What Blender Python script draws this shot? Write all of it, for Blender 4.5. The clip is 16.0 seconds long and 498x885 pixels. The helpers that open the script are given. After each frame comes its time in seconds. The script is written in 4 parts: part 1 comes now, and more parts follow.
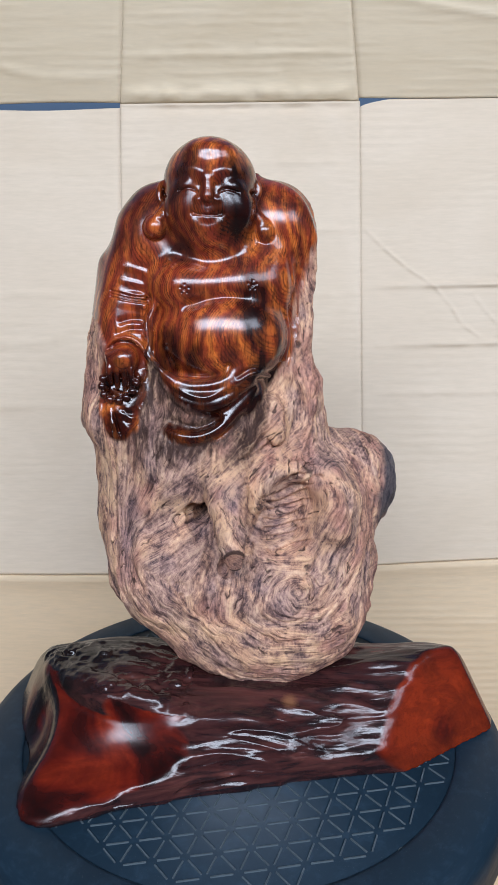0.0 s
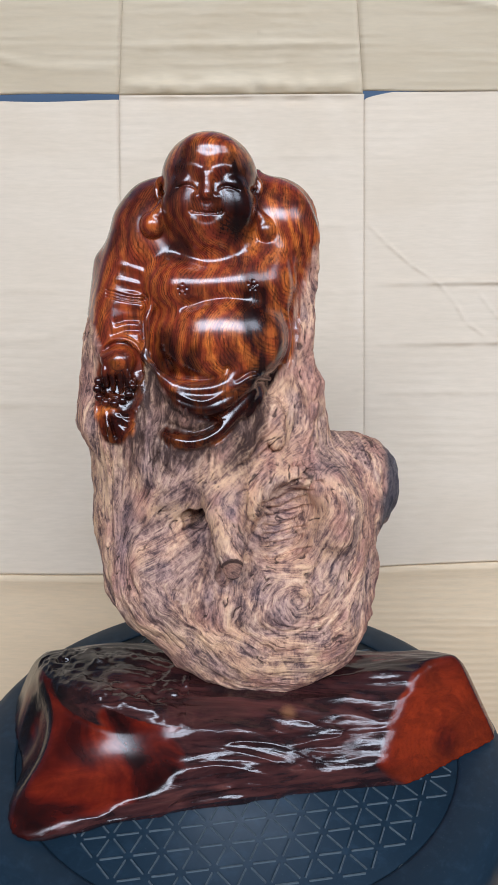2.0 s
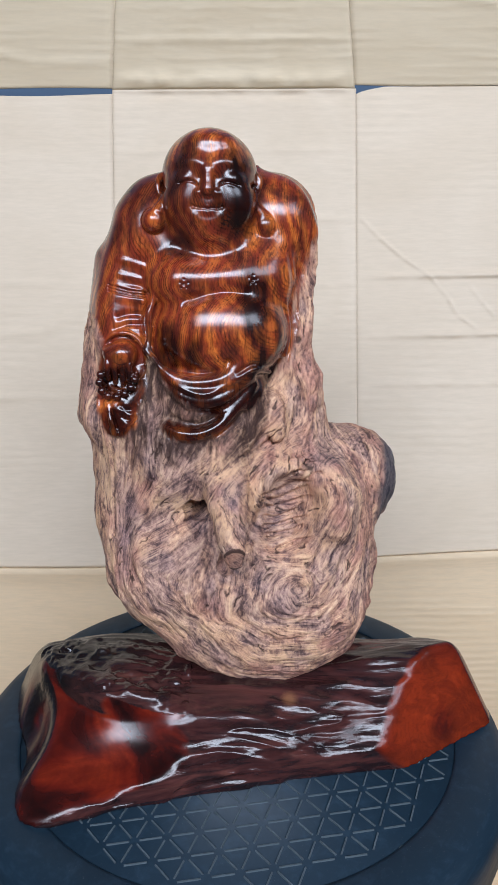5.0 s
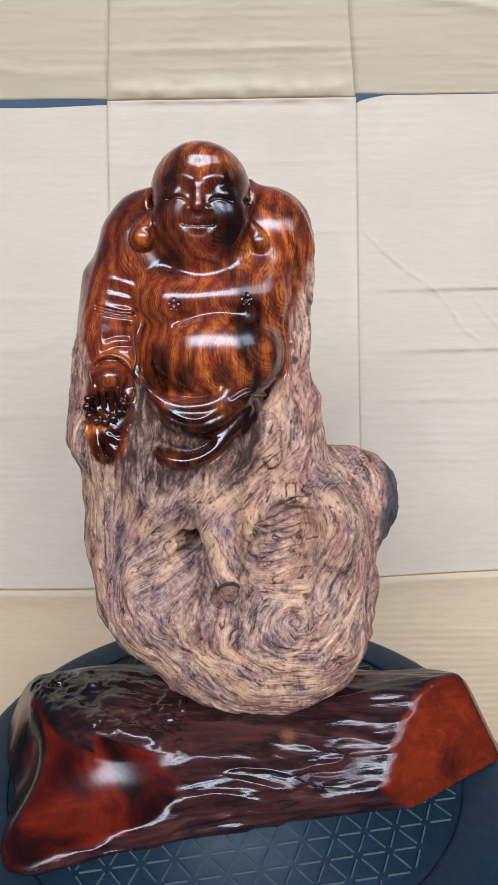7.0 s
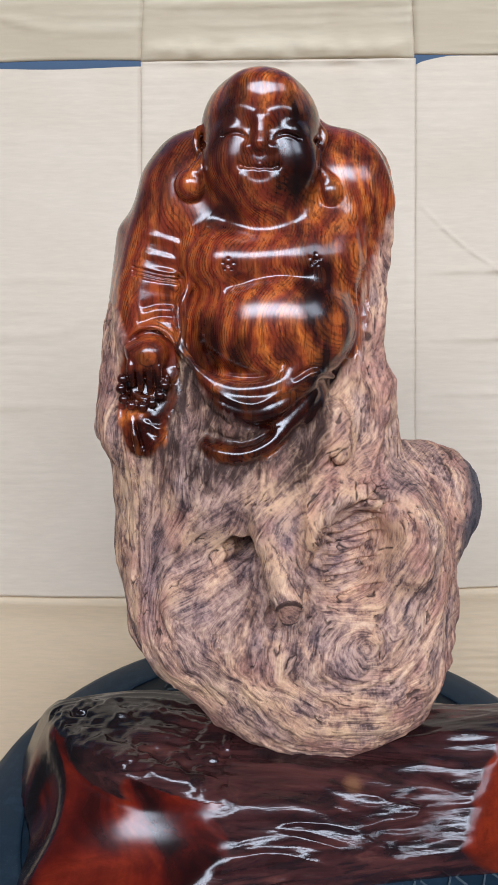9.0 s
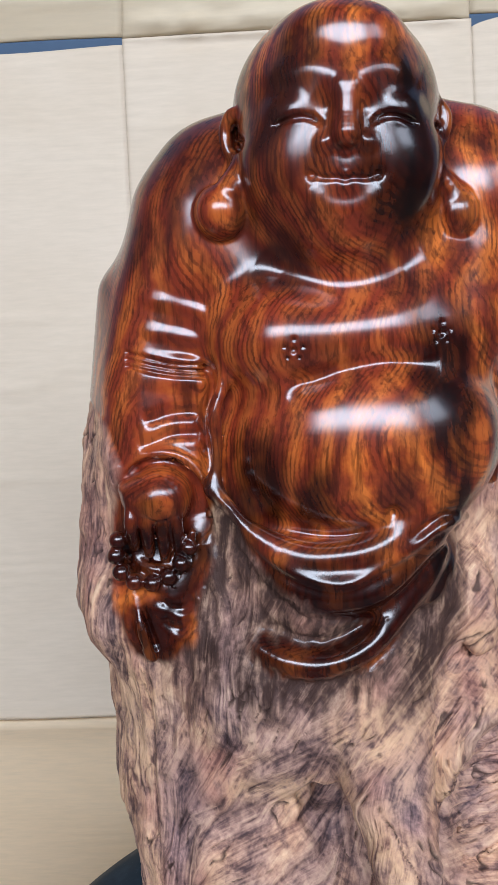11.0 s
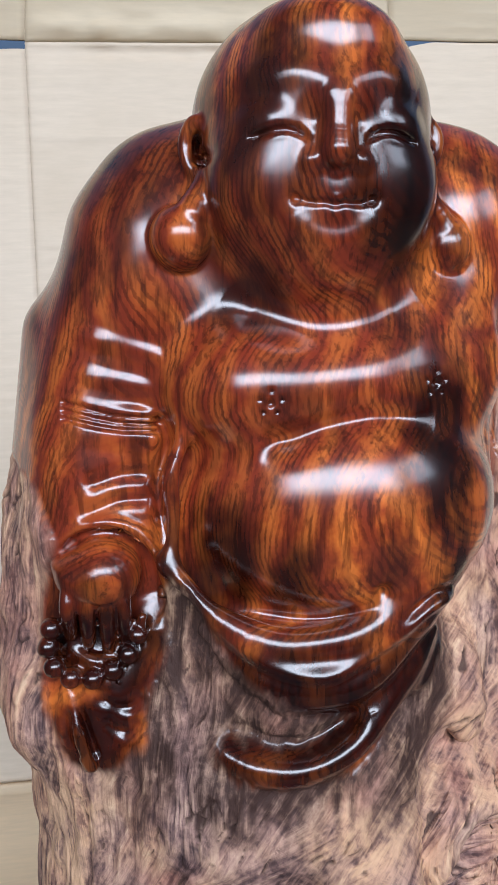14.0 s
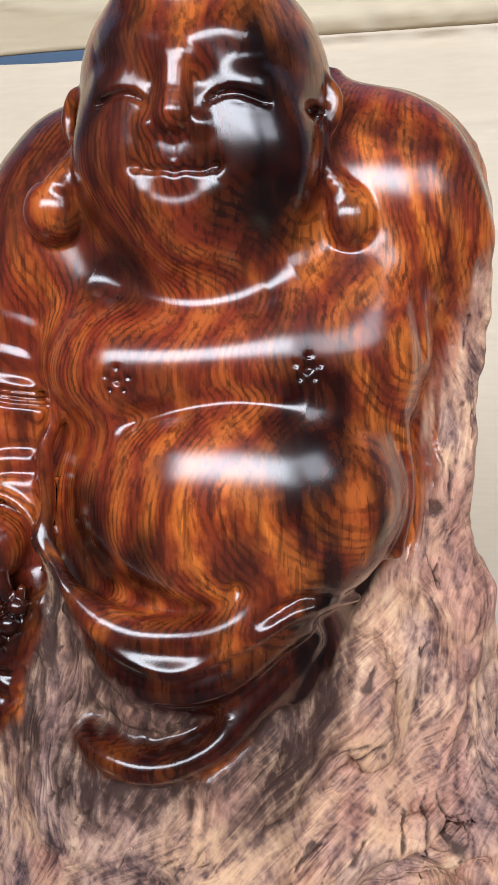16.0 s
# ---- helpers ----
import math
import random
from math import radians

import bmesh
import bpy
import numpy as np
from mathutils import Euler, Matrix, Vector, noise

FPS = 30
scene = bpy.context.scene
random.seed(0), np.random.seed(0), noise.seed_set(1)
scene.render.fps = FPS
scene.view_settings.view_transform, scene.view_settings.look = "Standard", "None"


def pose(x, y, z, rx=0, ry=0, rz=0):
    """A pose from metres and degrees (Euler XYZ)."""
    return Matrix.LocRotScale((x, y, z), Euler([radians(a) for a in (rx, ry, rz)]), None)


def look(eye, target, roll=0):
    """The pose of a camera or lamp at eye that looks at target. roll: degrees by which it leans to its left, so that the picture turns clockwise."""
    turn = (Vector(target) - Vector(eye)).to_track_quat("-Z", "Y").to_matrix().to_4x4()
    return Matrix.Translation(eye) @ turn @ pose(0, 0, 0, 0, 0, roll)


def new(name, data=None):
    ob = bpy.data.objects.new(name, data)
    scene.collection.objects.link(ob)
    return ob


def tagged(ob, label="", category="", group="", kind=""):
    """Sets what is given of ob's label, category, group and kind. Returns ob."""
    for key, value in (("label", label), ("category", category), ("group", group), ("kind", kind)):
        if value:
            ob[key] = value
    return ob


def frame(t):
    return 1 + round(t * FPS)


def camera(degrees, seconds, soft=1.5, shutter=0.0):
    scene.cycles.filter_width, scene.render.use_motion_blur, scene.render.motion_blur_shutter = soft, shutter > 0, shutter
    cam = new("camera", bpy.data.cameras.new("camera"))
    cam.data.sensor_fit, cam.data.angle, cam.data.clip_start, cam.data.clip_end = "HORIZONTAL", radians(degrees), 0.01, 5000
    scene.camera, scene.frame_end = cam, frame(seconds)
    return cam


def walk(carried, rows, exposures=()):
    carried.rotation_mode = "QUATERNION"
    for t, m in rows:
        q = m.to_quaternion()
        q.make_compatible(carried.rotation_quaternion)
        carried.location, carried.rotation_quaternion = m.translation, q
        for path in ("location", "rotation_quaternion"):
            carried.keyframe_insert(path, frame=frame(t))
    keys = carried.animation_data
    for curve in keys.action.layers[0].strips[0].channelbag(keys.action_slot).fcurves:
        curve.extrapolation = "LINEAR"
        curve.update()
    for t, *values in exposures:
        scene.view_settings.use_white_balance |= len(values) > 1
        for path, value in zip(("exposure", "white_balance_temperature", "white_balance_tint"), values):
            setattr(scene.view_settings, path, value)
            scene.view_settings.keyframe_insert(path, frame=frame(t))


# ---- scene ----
cam = camera(34.3, 16.0)
PATH = [
    (0, 0.01307, -0.44846, 0.81876, 72.250, 0.605, 0.636),
    (0.5, 0.01245, -0.44436, 0.82290, 72.337, 0.592, 0.686),
    (1, 0.01290, -0.44281, 0.82387, 72.264, 0.542, 0.727),
    (1.5, 0.01230, -0.44001, 0.82218, 72.034, 0.448, 0.752),
    (2, 0.01373, -0.43378, 0.82174, 71.663, 0.324, 0.781),
    (2.5, 0.01352, -0.43314, 0.81875, 71.120, 0.118, 0.707),
    (3, 0.01225, -0.43849, 0.81845, 71.152, 0.143, 0.165),
    (3.5, 0.01032, -0.44003, 0.81973, 71.121, 0.155, -0.070),
    (4, 0.00492, -0.44193, 0.82441, 71.133, -0.071, -0.283),
    (6.5, 0.01040, -0.42871, 0.82231, 71.408, 1.063, -0.008),
    (7, 0.01236, -0.41834, 0.82687, 71.656, 0.813, 0.098),
    (7.5, 0.01353, -0.42017, 0.81290, 71.835, 0.509, 0.407),
    (8, 0.00902, -0.42567, 0.81086, 71.961, 0.353, 0.814),
    (8.5, 0.00775, -0.40377, 0.80225, 71.980, 0.208, 1.168),
    (8.7, -0.00006, -0.38401, 0.79887, 71.914, 0.245, 1.427),
    (10.8, -0.02631, -0.20262, 0.81298, 71.532, 2.751, 1.405),
    (11, -0.03396, -0.19683, 0.80620, 71.366, 2.963, 0.661),
    (11.5, -0.05253, -0.19004, 0.79971, 70.649, 2.775, -3.512),
    (12, -0.06816, -0.17995, 0.80147, 70.894, 1.971, -6.247),
    (12.5, -0.07783, -0.17668, 0.80462, 71.420, 1.339, -8.265),
    (13, -0.07150, -0.16848, 0.81076, 71.799, 0.969, -8.975),
    (13.5, -0.06387, -0.16538, 0.80808, 72.259, 0.796, -8.334),
    (14, -0.05014, -0.16227, 0.80655, 72.454, 0.746, -6.784),
    (14.5, -0.03608, -0.16354, 0.80826, 72.705, 0.869, -1.963),
    (15, -0.01781, -0.16014, 0.80453, 72.872, 1.505, 2.023),
    (15.5, 0.01150, -0.15346, 0.80114, 72.986, 1.818, 6.186),
    (16, 0.02583, -0.15356, 0.79792, 73.210, 1.948, 9.901),
]
walk(cam, [(t, pose(x, y, z, rx, ry, rz)) for t, x, y, z, rx, ry, rz in PATH],
     exposures=[(0, 0.0, 6500, 10), (14.4, 0.0, 6500, 10), (15.5, 0.11, 6900, 10), (16, 0.14, 7050, 10)])

# ---- light: an overcast day through a wide high window and a side doorway ----
world = bpy.data.worlds.new("sky")
scene.world = world
world.use_nodes = True
sky = world.node_tree.nodes.new("ShaderNodeTexSky")
sky.sky_type, sky.sun_disc = "NISHITA", False
sky.sun_elevation, sky.sun_rotation = radians(50), radians(200)
world.node_tree.links.new(sky.outputs[0], world.node_tree.nodes["Background"].inputs[0])
world.node_tree.nodes["Background"].inputs[1].default_value = 0.1
scene.view_settings.exposure = 0.0


def window_light(name, eye, target, width, height, watts, colour):
    lamp = bpy.data.lights.new(name, "AREA")
    lamp.shape, lamp.size, lamp.size_y, lamp.energy, lamp.color = "RECTANGLE", width, height, watts, colour
    ob = new(name, lamp)
    ob.matrix_world = look(eye, target)
    return ob


DAYLIGHT = (0.815, 0.912, 1.09)
window_light("window_light_front", (0.15, -2.15, 2.17), (0.1, 0.0, 0.95), 3.6, 1.10, 58, DAYLIGHT)
# smaller lamp added inside the same window, to soften its edge in reflections
window_light("window_light_inner", (0.12, -2.13, 2.17), (0.1, 0.0, 0.95), 2.9, 0.72, 58, DAYLIGHT)
window_light("window_light_side", (2.15, -1.45, 2.15), (0.0, 0.0, 0.95), 0.9, 0.9, 13, DAYLIGHT)


# ---- materials ----
class Nodes:
    """A short way of writing node materials."""

    def __init__(self, name):
        self.mat = bpy.data.materials.new(name)
        self.mat.use_nodes = True
        self.tree = self.mat.node_tree
        self.skin = self.tree.nodes["Principled BSDF"]

    def put(self, kind, values=(), **settings):
        node = self.tree.nodes.new(kind)
        for key, value in settings.items():
            setattr(node, key, value)
        for key, value in dict(values).items():
            if isinstance(value, bpy.types.NodeSocket):
                self.tree.links.new(value, node.inputs[key])
            else:
                node.inputs[key].default_value = value
        return node

    def set(self, **values):
        for key, value in values.items():
            socket = self.skin.inputs[key.replace("_", " ")]
            if isinstance(value, bpy.types.NodeSocket):
                self.tree.links.new(value, socket)
            else:
                socket.default_value = value
        return self.mat

    def place(self, scale=(1, 1, 1), turn=(0, 0, 0), source=None):
        source = source or self.put("ShaderNodeTexCoord").outputs["Object"]
        return self.put("ShaderNodeMapping", {"Vector": source, "Scale": scale, "Rotation": turn}).outputs[0]

    def noise(self, scale, detail=4, rough=0.55, twist=0.0, at=None):
        values = {"Scale": scale, "Detail": detail, "Roughness": rough, "Distortion": twist}
        if at is not None:
            values["Vector"] = at
        return self.put("ShaderNodeTexNoise", values).outputs["Fac"]

    def ramp(self, fac, stops):
        node = self.put("ShaderNodeValToRGB", {"Fac": fac})
        while len(node.color_ramp.elements) < len(stops):
            node.color_ramp.elements.new(0.5)
        for element, (at, colour) in zip(node.color_ramp.elements, stops):
            element.position = at
            element.color = (*colour, 1) if isinstance(colour, tuple) else (colour, colour, colour, 1)
        return node.outputs[0]

    def mix(self, fac, a, b, how="MIX"):
        node = self.put("ShaderNodeMix", data_type="RGBA", blend_type=how)
        for socket, value in ((node.inputs[0], fac), (node.inputs[6], a), (node.inputs[7], b)):
            if isinstance(value, bpy.types.NodeSocket):
                self.tree.links.new(value, socket)
            else:
                socket.default_value = (*value, 1) if isinstance(value, tuple) else value if socket == node.inputs[0] else (value, value, value, 1)
        return node.outputs[2]

    def math(self, how, a, b=0.5):
        return self.put("ShaderNodeMath", {0: a, 1: b}, operation=how).outputs[0]

    def field(self, name):
        return self.put("ShaderNodeAttribute", attribute_name=name)

    def bump(self, height, strength, distance, under=None):
        values = {"Height": height, "Strength": strength, "Distance": distance}
        if under is not None:
            values["Normal"] = under
        return self.put("ShaderNodeBump", values).outputs[0]


def cardboard_material(name, dark, light):
    m = Nodes(name)
    fibre = m.noise(60, 6, 0.6, at=m.place((1, 1, 8)))
    blotch = m.noise(3.5, 3, 0.5, 0.6)
    colour = m.mix(m.ramp(blotch, [(0.3, 0.0), (0.75, 1.0)]), dark, light)
    colour = m.mix(m.ramp(fibre, [(0.35, 0.0), (0.7, 0.25)]), colour, (0.49, 0.40, 0.285))
    flute = m.put("ShaderNodeTexWave", {"Vector": m.place((0.6, 0.6, 1)), "Scale": 38.0, "Distortion": 1.5, "Detail": 2.0}, bands_direction="Z").outputs["Fac"]
    patch = m.ramp(m.noise(5, 2), [(0.45, 0.0), (0.65, 1.0)])
    normal = m.bump(m.math("MULTIPLY", flute, patch), 0.22, 0.002)
    return m.set(Base_Color=colour, Roughness=0.78, Normal=m.bump(fibre, 0.08, 0.0008, normal))


def plaster_material(name, colour):
    m = Nodes(name)
    tone = m.noise(2.0, 5, 0.6)
    dark = tuple(c * 0.8 for c in colour)
    return m.set(Base_Color=m.mix(tone, dark, colour), Roughness=0.9, Normal=m.bump(m.noise(40, 4), 0.1, 0.003))


def plastic_material(name="stool_plastic", colour=(0.009, 0.022, 0.036)):
    m = Nodes(name)
    scuff = m.ramp(m.noise(30, 6, 0.7, 0.4), [(0.5, 0.0), (0.8, 1.0)])
    dust = m.ramp(m.noise(420, 2, 0.6), [(0.70, 0.0), (0.74, 0.6)])
    base = m.mix(scuff, colour, tuple(c * 1.7 + 0.004 for c in colour))
    base = m.mix(m.math("MULTIPLY", dust, 0.35), base, (0.25, 0.27, 0.28))
    rough = m.ramp(m.noise(9, 5, 0.6), [(0.3, 0.42), (0.7, 0.56)])
    return m.set(Base_Color=base, Roughness=rough, Normal=m.bump(m.noise(500, 3), 0.06, 0.0006), Specular_IOR_Level=0.22)


def carving_material():
    """Lacquered rosewood above, bare weathered root below; the fields say which."""
    m = Nodes("carved_rosewood")
    polish = m.field("polish").outputs["Fac"]
    place = m.put("ShaderNodeTexCoord").outputs["Object"]
    # lacquered part: growth rings round a pith that lies behind the figure, cut through by the carving
    swell = m.put("ShaderNodeTexNoise", {"Vector": place, "Scale": 16.0, "Detail": 2.0, "Roughness": 0.5}).outputs["Color"]
    bent = m.put("ShaderNodeVectorMath", {0: swell, 1: (0.020, 0.014, 0.0)}, operation="MULTIPLY").outputs[0]
    bent = m.put("ShaderNodeVectorMath", {0: place, 1: bent}, operation="ADD").outputs[0]
    axis = m.put("ShaderNodeMapping", {"Vector": bent, "Location": (-0.100, -0.035, 0.0), "Rotation": (0.06, 0.22, 0)}).outputs[0]
    ring = m.put("ShaderNodeTexWave", {"Vector": axis, "Scale": 300.0, "Distortion": 7.0, "Detail": 5.0, "Detail Scale": 0.25, "Detail Roughness": 0.72},
                 wave_type="RINGS", rings_direction="Z").outputs["Fac"]
    wide = m.put("ShaderNodeTexWave", {"Vector": axis, "Scale": 47.0, "Distortion": 8.0, "Detail": 5.0, "Detail Scale": 0.9, "Detail Roughness": 0.6},
                 wave_type="RINGS", rings_direction="Z").outputs["Fac"]
    pores = m.noise(700, 3, 0.6, 0.3, m.place((1, 1, 0.09), (0.05, 0.1, 0)))
    cloud = m.noise(19, 4, 0.6, 0.9, m.place((1.3, 1, 0.5)))
    warm = m.noise(15, 3, 0.6, 0.6, m.place((1, 1, 0.7), (0.5, 0, 1)))
    vein = m.noise(120, 4, 0.6, 0.6, m.place((1, 1, 0.16), (0.05, 0.1, 0)))
    rich = m.ramp(wide, [(0.0, (0.23, 0.034, 0.013)), (0.30, (0.39, 0.070, 0.016)), (0.65, (0.55, 0.118, 0.022)), (1.0, (0.68, 0.172, 0.030))])
    rich = m.mix(m.ramp(warm, [(0.44, 0.0), (0.62, 0.7)]), rich, (0.22, 0.028, 0.012))
    rich = m.mix(m.ramp(vein, [(0.34, 0.6), (0.50, 0.0)]), rich, (0.075, 0.013, 0.007))
    lines = m.math("MULTIPLY", m.ramp(ring, [(0.16, 1.0), (0.52, 0.0)]), m.ramp(m.noise(26, 4, 0.6), [(0.38, 0.06), (0.64, 0.72)]))
    rich = m.mix(lines, rich, (0.060, 0.011, 0.006))
    rich = m.mix(m.ramp(pores, [(0.38, 0.55), (0.50, 0.0)]), rich, (0.035, 0.007, 0.004))
    rich = m.mix(m.ramp(cloud, [(0.36, 0.92), (0.50, 0.0)]), rich, (0.022, 0.006, 0.005))
    # dark wood patches, together with shade painted on the skirt and in the rosettes
    rich = m.mix(m.field("heart_and_shade").outputs["Fac"], rich, (0.105, 0.082, 0.12), "MULTIPLY")
    # bare part: torn fibres, pale and dark patches, cracks
    split = m.put("ShaderNodeSeparateXYZ", {"Vector": m.field("fibre").outputs["Vector"]})
    strand, band, tone = split.outputs
    way = m.field("course").outputs["Vector"]
    fine = None
    for k in range(6):
        a = radians(30 * k)
        along = m.put("ShaderNodeVectorMath", {0: place, 1: (75 * math.cos(a), 30, 75 * math.sin(a))}, operation="DOT_PRODUCT").outputs["Value"]
        across = m.put("ShaderNodeVectorMath", {0: place, 1: (-1050 * math.sin(a), 600, 1050 * math.cos(a))}, operation="DOT_PRODUCT").outputs["Value"]
        spot = m.put("ShaderNodeCombineXYZ", {0: along, 1: across, 2: 3.7 * k}).outputs[0]
        near = m.put("ShaderNodeVectorMath", {0: way, 1: (math.cos(2 * a), math.sin(2 * a), 0)}, operation="DOT_PRODUCT").outputs["Value"]
        near = m.math("POWER", m.math("MAXIMUM", near, 0.0), 6.0)
        one = m.math("MULTIPLY", near, m.math("SUBTRACT", m.noise(1.0, 3, 0.6, 0.2, spot), 0.5))
        fine = one if fine is None else m.math("ADD", fine, one)
    fine = m.math("ADD", m.math("MULTIPLY", fine, 1.25), 0.5)
    grit = m.noise(900, 3, 0.6)
    mottle = m.noise(110, 5, 0.62, 0.5)
    broad = m.noise(42, 3, 0.55, 0.6)
    mix = m.math("ADD", m.math("ADD", m.math("MULTIPLY", strand, 0.10), m.math("MULTIPLY", band, 0.16)), m.math("ADD", m.math("MULTIPLY", fine, 0.27), m.math("ADD", m.math("MULTIPLY", mottle, 0.25), m.math("MULTIPLY", broad, 0.22))))
    bare = m.ramp(mix, [(0.36, (0.090, 0.045, 0.038)), (0.43, (0.29, 0.148, 0.107)), (0.48, (0.48, 0.258, 0.168)), (0.54, (0.65, 0.372, 0.235)), (0.63, (0.84, 0.56, 0.35))])
    bare = m.mix(m.ramp(tone, [(0.50, 0.0), (0.70, 0.8)]), bare, m.ramp(mix, [(0.38, (0.15, 0.063, 0.052)), (0.60, (0.58, 0.270, 0.195))]))
    dull = m.math("MAXIMUM", m.field("grey_and_shade").outputs["Fac"], m.ramp(tone, [(0.30, 0.75), (0.44, 0.0)]))
    bare = m.mix(m.math("MULTIPLY", dull, m.ramp(mix, [(0.42, 0.95), (0.66, 0.5)])), bare, m.ramp(mix, [(0.40, (0.060, 0.038, 0.042)), (0.48, (0.18, 0.112, 0.110)), (0.57, (0.38, 0.240, 0.220))]))
    bare = m.mix(m.math("MULTIPLY", m.field("pale").outputs["Fac"], m.ramp(mix, [(0.42, 0.08), (0.53, 0.72)])), bare, (0.71, 0.43, 0.245))
    aged = m.math("MULTIPLY", m.ramp(m.noise(26, 3, 0.5, 0.8), [(0.48, 0.0), (0.60, 0.65)]), m.ramp(mix, [(0.44, 1.0), (0.56, 0.35)]))
    bare = m.mix(aged, bare, m.ramp(mix, [(0.40, (0.066, 0.036, 0.036)), (0.56, (0.40, 0.225, 0.185))]))
    bare = m.mix(m.field("crack").outputs["Fac"], bare, (0.050, 0.026, 0.021))
    bare = m.mix(m.ramp(fine, [(0.20, 0.5), (0.32, 0.0)]), bare, (0.075, 0.040, 0.033))
    bare = m.mix(m.field("slate").outputs["Fac"], bare, m.ramp(mix, [(0.36, (0.026, 0.027, 0.036)), (0.66, (0.11, 0.105, 0.12))]))
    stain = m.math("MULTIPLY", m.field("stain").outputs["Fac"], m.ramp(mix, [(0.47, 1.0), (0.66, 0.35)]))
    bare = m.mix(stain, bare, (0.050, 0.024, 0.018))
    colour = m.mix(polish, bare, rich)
    rough = m.mix(polish, 0.68, m.ramp(m.noise(35, 4), [(0.3, 0.32), (0.7, 0.40)]))
    dent = m.bump(grit, 0.2, 0.0005, m.bump(mottle, 0.35, 0.0014, m.bump(fine, 0.75, 0.0009)))
    flat = m.bump(pores, 0.015, 0.0005)
    normal = m.put("ShaderNodeMix", data_type="VECTOR")
    for i, s in ((0, polish), (4, dent), (5, flat)):
        m.tree.links.new(s, normal.inputs[i])
    m.tree.links.new(m.ramp(polish, [(0.0, 0.25), (1.0, 0.06)]), m.skin.inputs["Specular IOR Level"])
    m.tree.links.new(polish, m.skin.inputs["Coat Weight"])
    return m.set(Base_Color=colour, Roughness=rough, Normal=normal.outputs[1], IOR=1.5, Coat_Roughness=0.18, Coat_IOR=1.62)


def log_material():
    m = Nodes("lacquered_log")
    face = m.field("facet").outputs["Fac"]
    streak = m.noise(70, 6, 0.65, 1.0, m.place((0.12, 1, 1)))
    hide = m.ramp(streak, [(0.3, (0.009, 0.004, 0.004)), (0.46, (0.034, 0.011, 0.011)), (0.62, (0.085, 0.026, 0.022)), (0.82, (0.17, 0.066, 0.046))])
    hide = m.mix(m.ramp(m.noise(13, 3, 0.5, 0.5), [(0.47, 0.0), (0.66, 0.8)]), hide, (0.010, 0.007, 0.008))
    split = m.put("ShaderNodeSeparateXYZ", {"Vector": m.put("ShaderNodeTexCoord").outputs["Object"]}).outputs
    # bark turns near black towards the back left end
    back_left = m.math("ADD", m.math("MULTIPLY", split[0], -1.0), m.math("ADD", split[1], m.math("MULTIPLY", m.noise(25, 3), 0.06)))
    hide = m.mix(m.ramp(back_left, [(0.06, 0.0), (0.12, 0.92)]), hide, (0.006, 0.005, 0.005))
    cloud = m.noise(20, 4, 0.55, 0.9, m.place((1, 0.6, 1.4), (0, 0.5, 0.4)))
    red = m.ramp(cloud, [(0.41, (0.010, 0.003, 0.003)), (0.50, (0.038, 0.005, 0.004)), (0.58, (0.12, 0.010, 0.005)), (0.72, (0.25, 0.026, 0.008))])
    core = m.put("ShaderNodeVectorMath", {0: m.put("ShaderNodeTexCoord").outputs["Object"], 1: (0.126, -0.022, 0.4935)}, operation="DISTANCE").outputs["Value"]
    waver = m.math("MULTIPLY", m.noise(60, 4, 0.6), 22.0)
    ring = m.math("SINE", m.math("ADD", m.math("MULTIPLY", core, 2000.0), waver), 0.0)
    red = m.mix(m.ramp(core, [(0.004, 0.10), (0.014, 0.6), (0.035, 0.55), (0.055, 0.0)]), red, (0.30, 0.032, 0.007))
    red = m.mix(m.math("MULTIPLY", m.ramp(ring, [(0.2, 0.0), (0.9, 0.30)]), m.ramp(core, [(0.03, 1.0), (0.06, 0.35)])), red, (0.050, 0.005, 0.003))
    red = m.mix(m.ramp(m.noise(90, 5, 0.65, 0.8, m.place((0.5, 1, 1))), [(0.42, 0.35), (0.56, 0.0)]), red, (0.035, 0.004, 0.003))
    chip = m.put("ShaderNodeVectorMath", {0: m.put("ShaderNodeTexCoord").outputs["Object"], 1: (0.0296, -0.0346, 0.5225)}, operation="DISTANCE").outputs["Value"]
    hide = m.mix(m.ramp(m.math("ADD", chip, m.math("MULTIPLY", m.noise(300, 2), 0.004)), [(0.0038, 0.8), (0.0052, 0.0)]), hide, (0.22, 0.095, 0.045))
    colour = m.mix(face, hide, red)
    rough = m.mix(face, m.ramp(streak, [(0.4, 0.14), (0.8, 0.28)]), 0.2)
    bare = m.math("SUBTRACT", 1.0, face)
    relief = m.math("MULTIPLY", m.noise(240, 4, 0.6, 0.5, m.place((0.2, 1, 1))), bare)
    return m.set(Base_Color=colour, Roughness=rough, Normal=m.bump(relief, 0.25, 0.0012), IOR=1.52)


CARDBOARD = cardboard_material("cardboard", (0.635, 0.512, 0.376), (0.695, 0.572, 0.435))
# top flaps slightly darker and yellower than the panels, foot flap warmer
FLAP_BOARD = cardboard_material("flap_board", (0.615, 0.488, 0.325), (0.675, 0.552, 0.385))
WARM_BOARD = cardboard_material("warm_board", (0.73, 0.545, 0.345), (0.78, 0.60, 0.40))
PLASTIC = plastic_material()
# paler plastic for the ribs, with their glints put into the colour
GLINT_PLASTIC = plastic_material("glint_plastic", (0.072, 0.094, 0.108))
SCUFFED = plastic_material("scuffed_plastic", (0.16, 0.19, 0.20))
CARVED = carving_material()
LOGWOOD = log_material()
WALL_PAINT = plaster_material("wall_paint", (0.075, 0.075, 0.08))
BLUE_PAINT = plaster_material("blue_paint", (0.10, 0.155, 0.235))
CONCRETE = plaster_material("concrete_floor", (0.065, 0.063, 0.06))


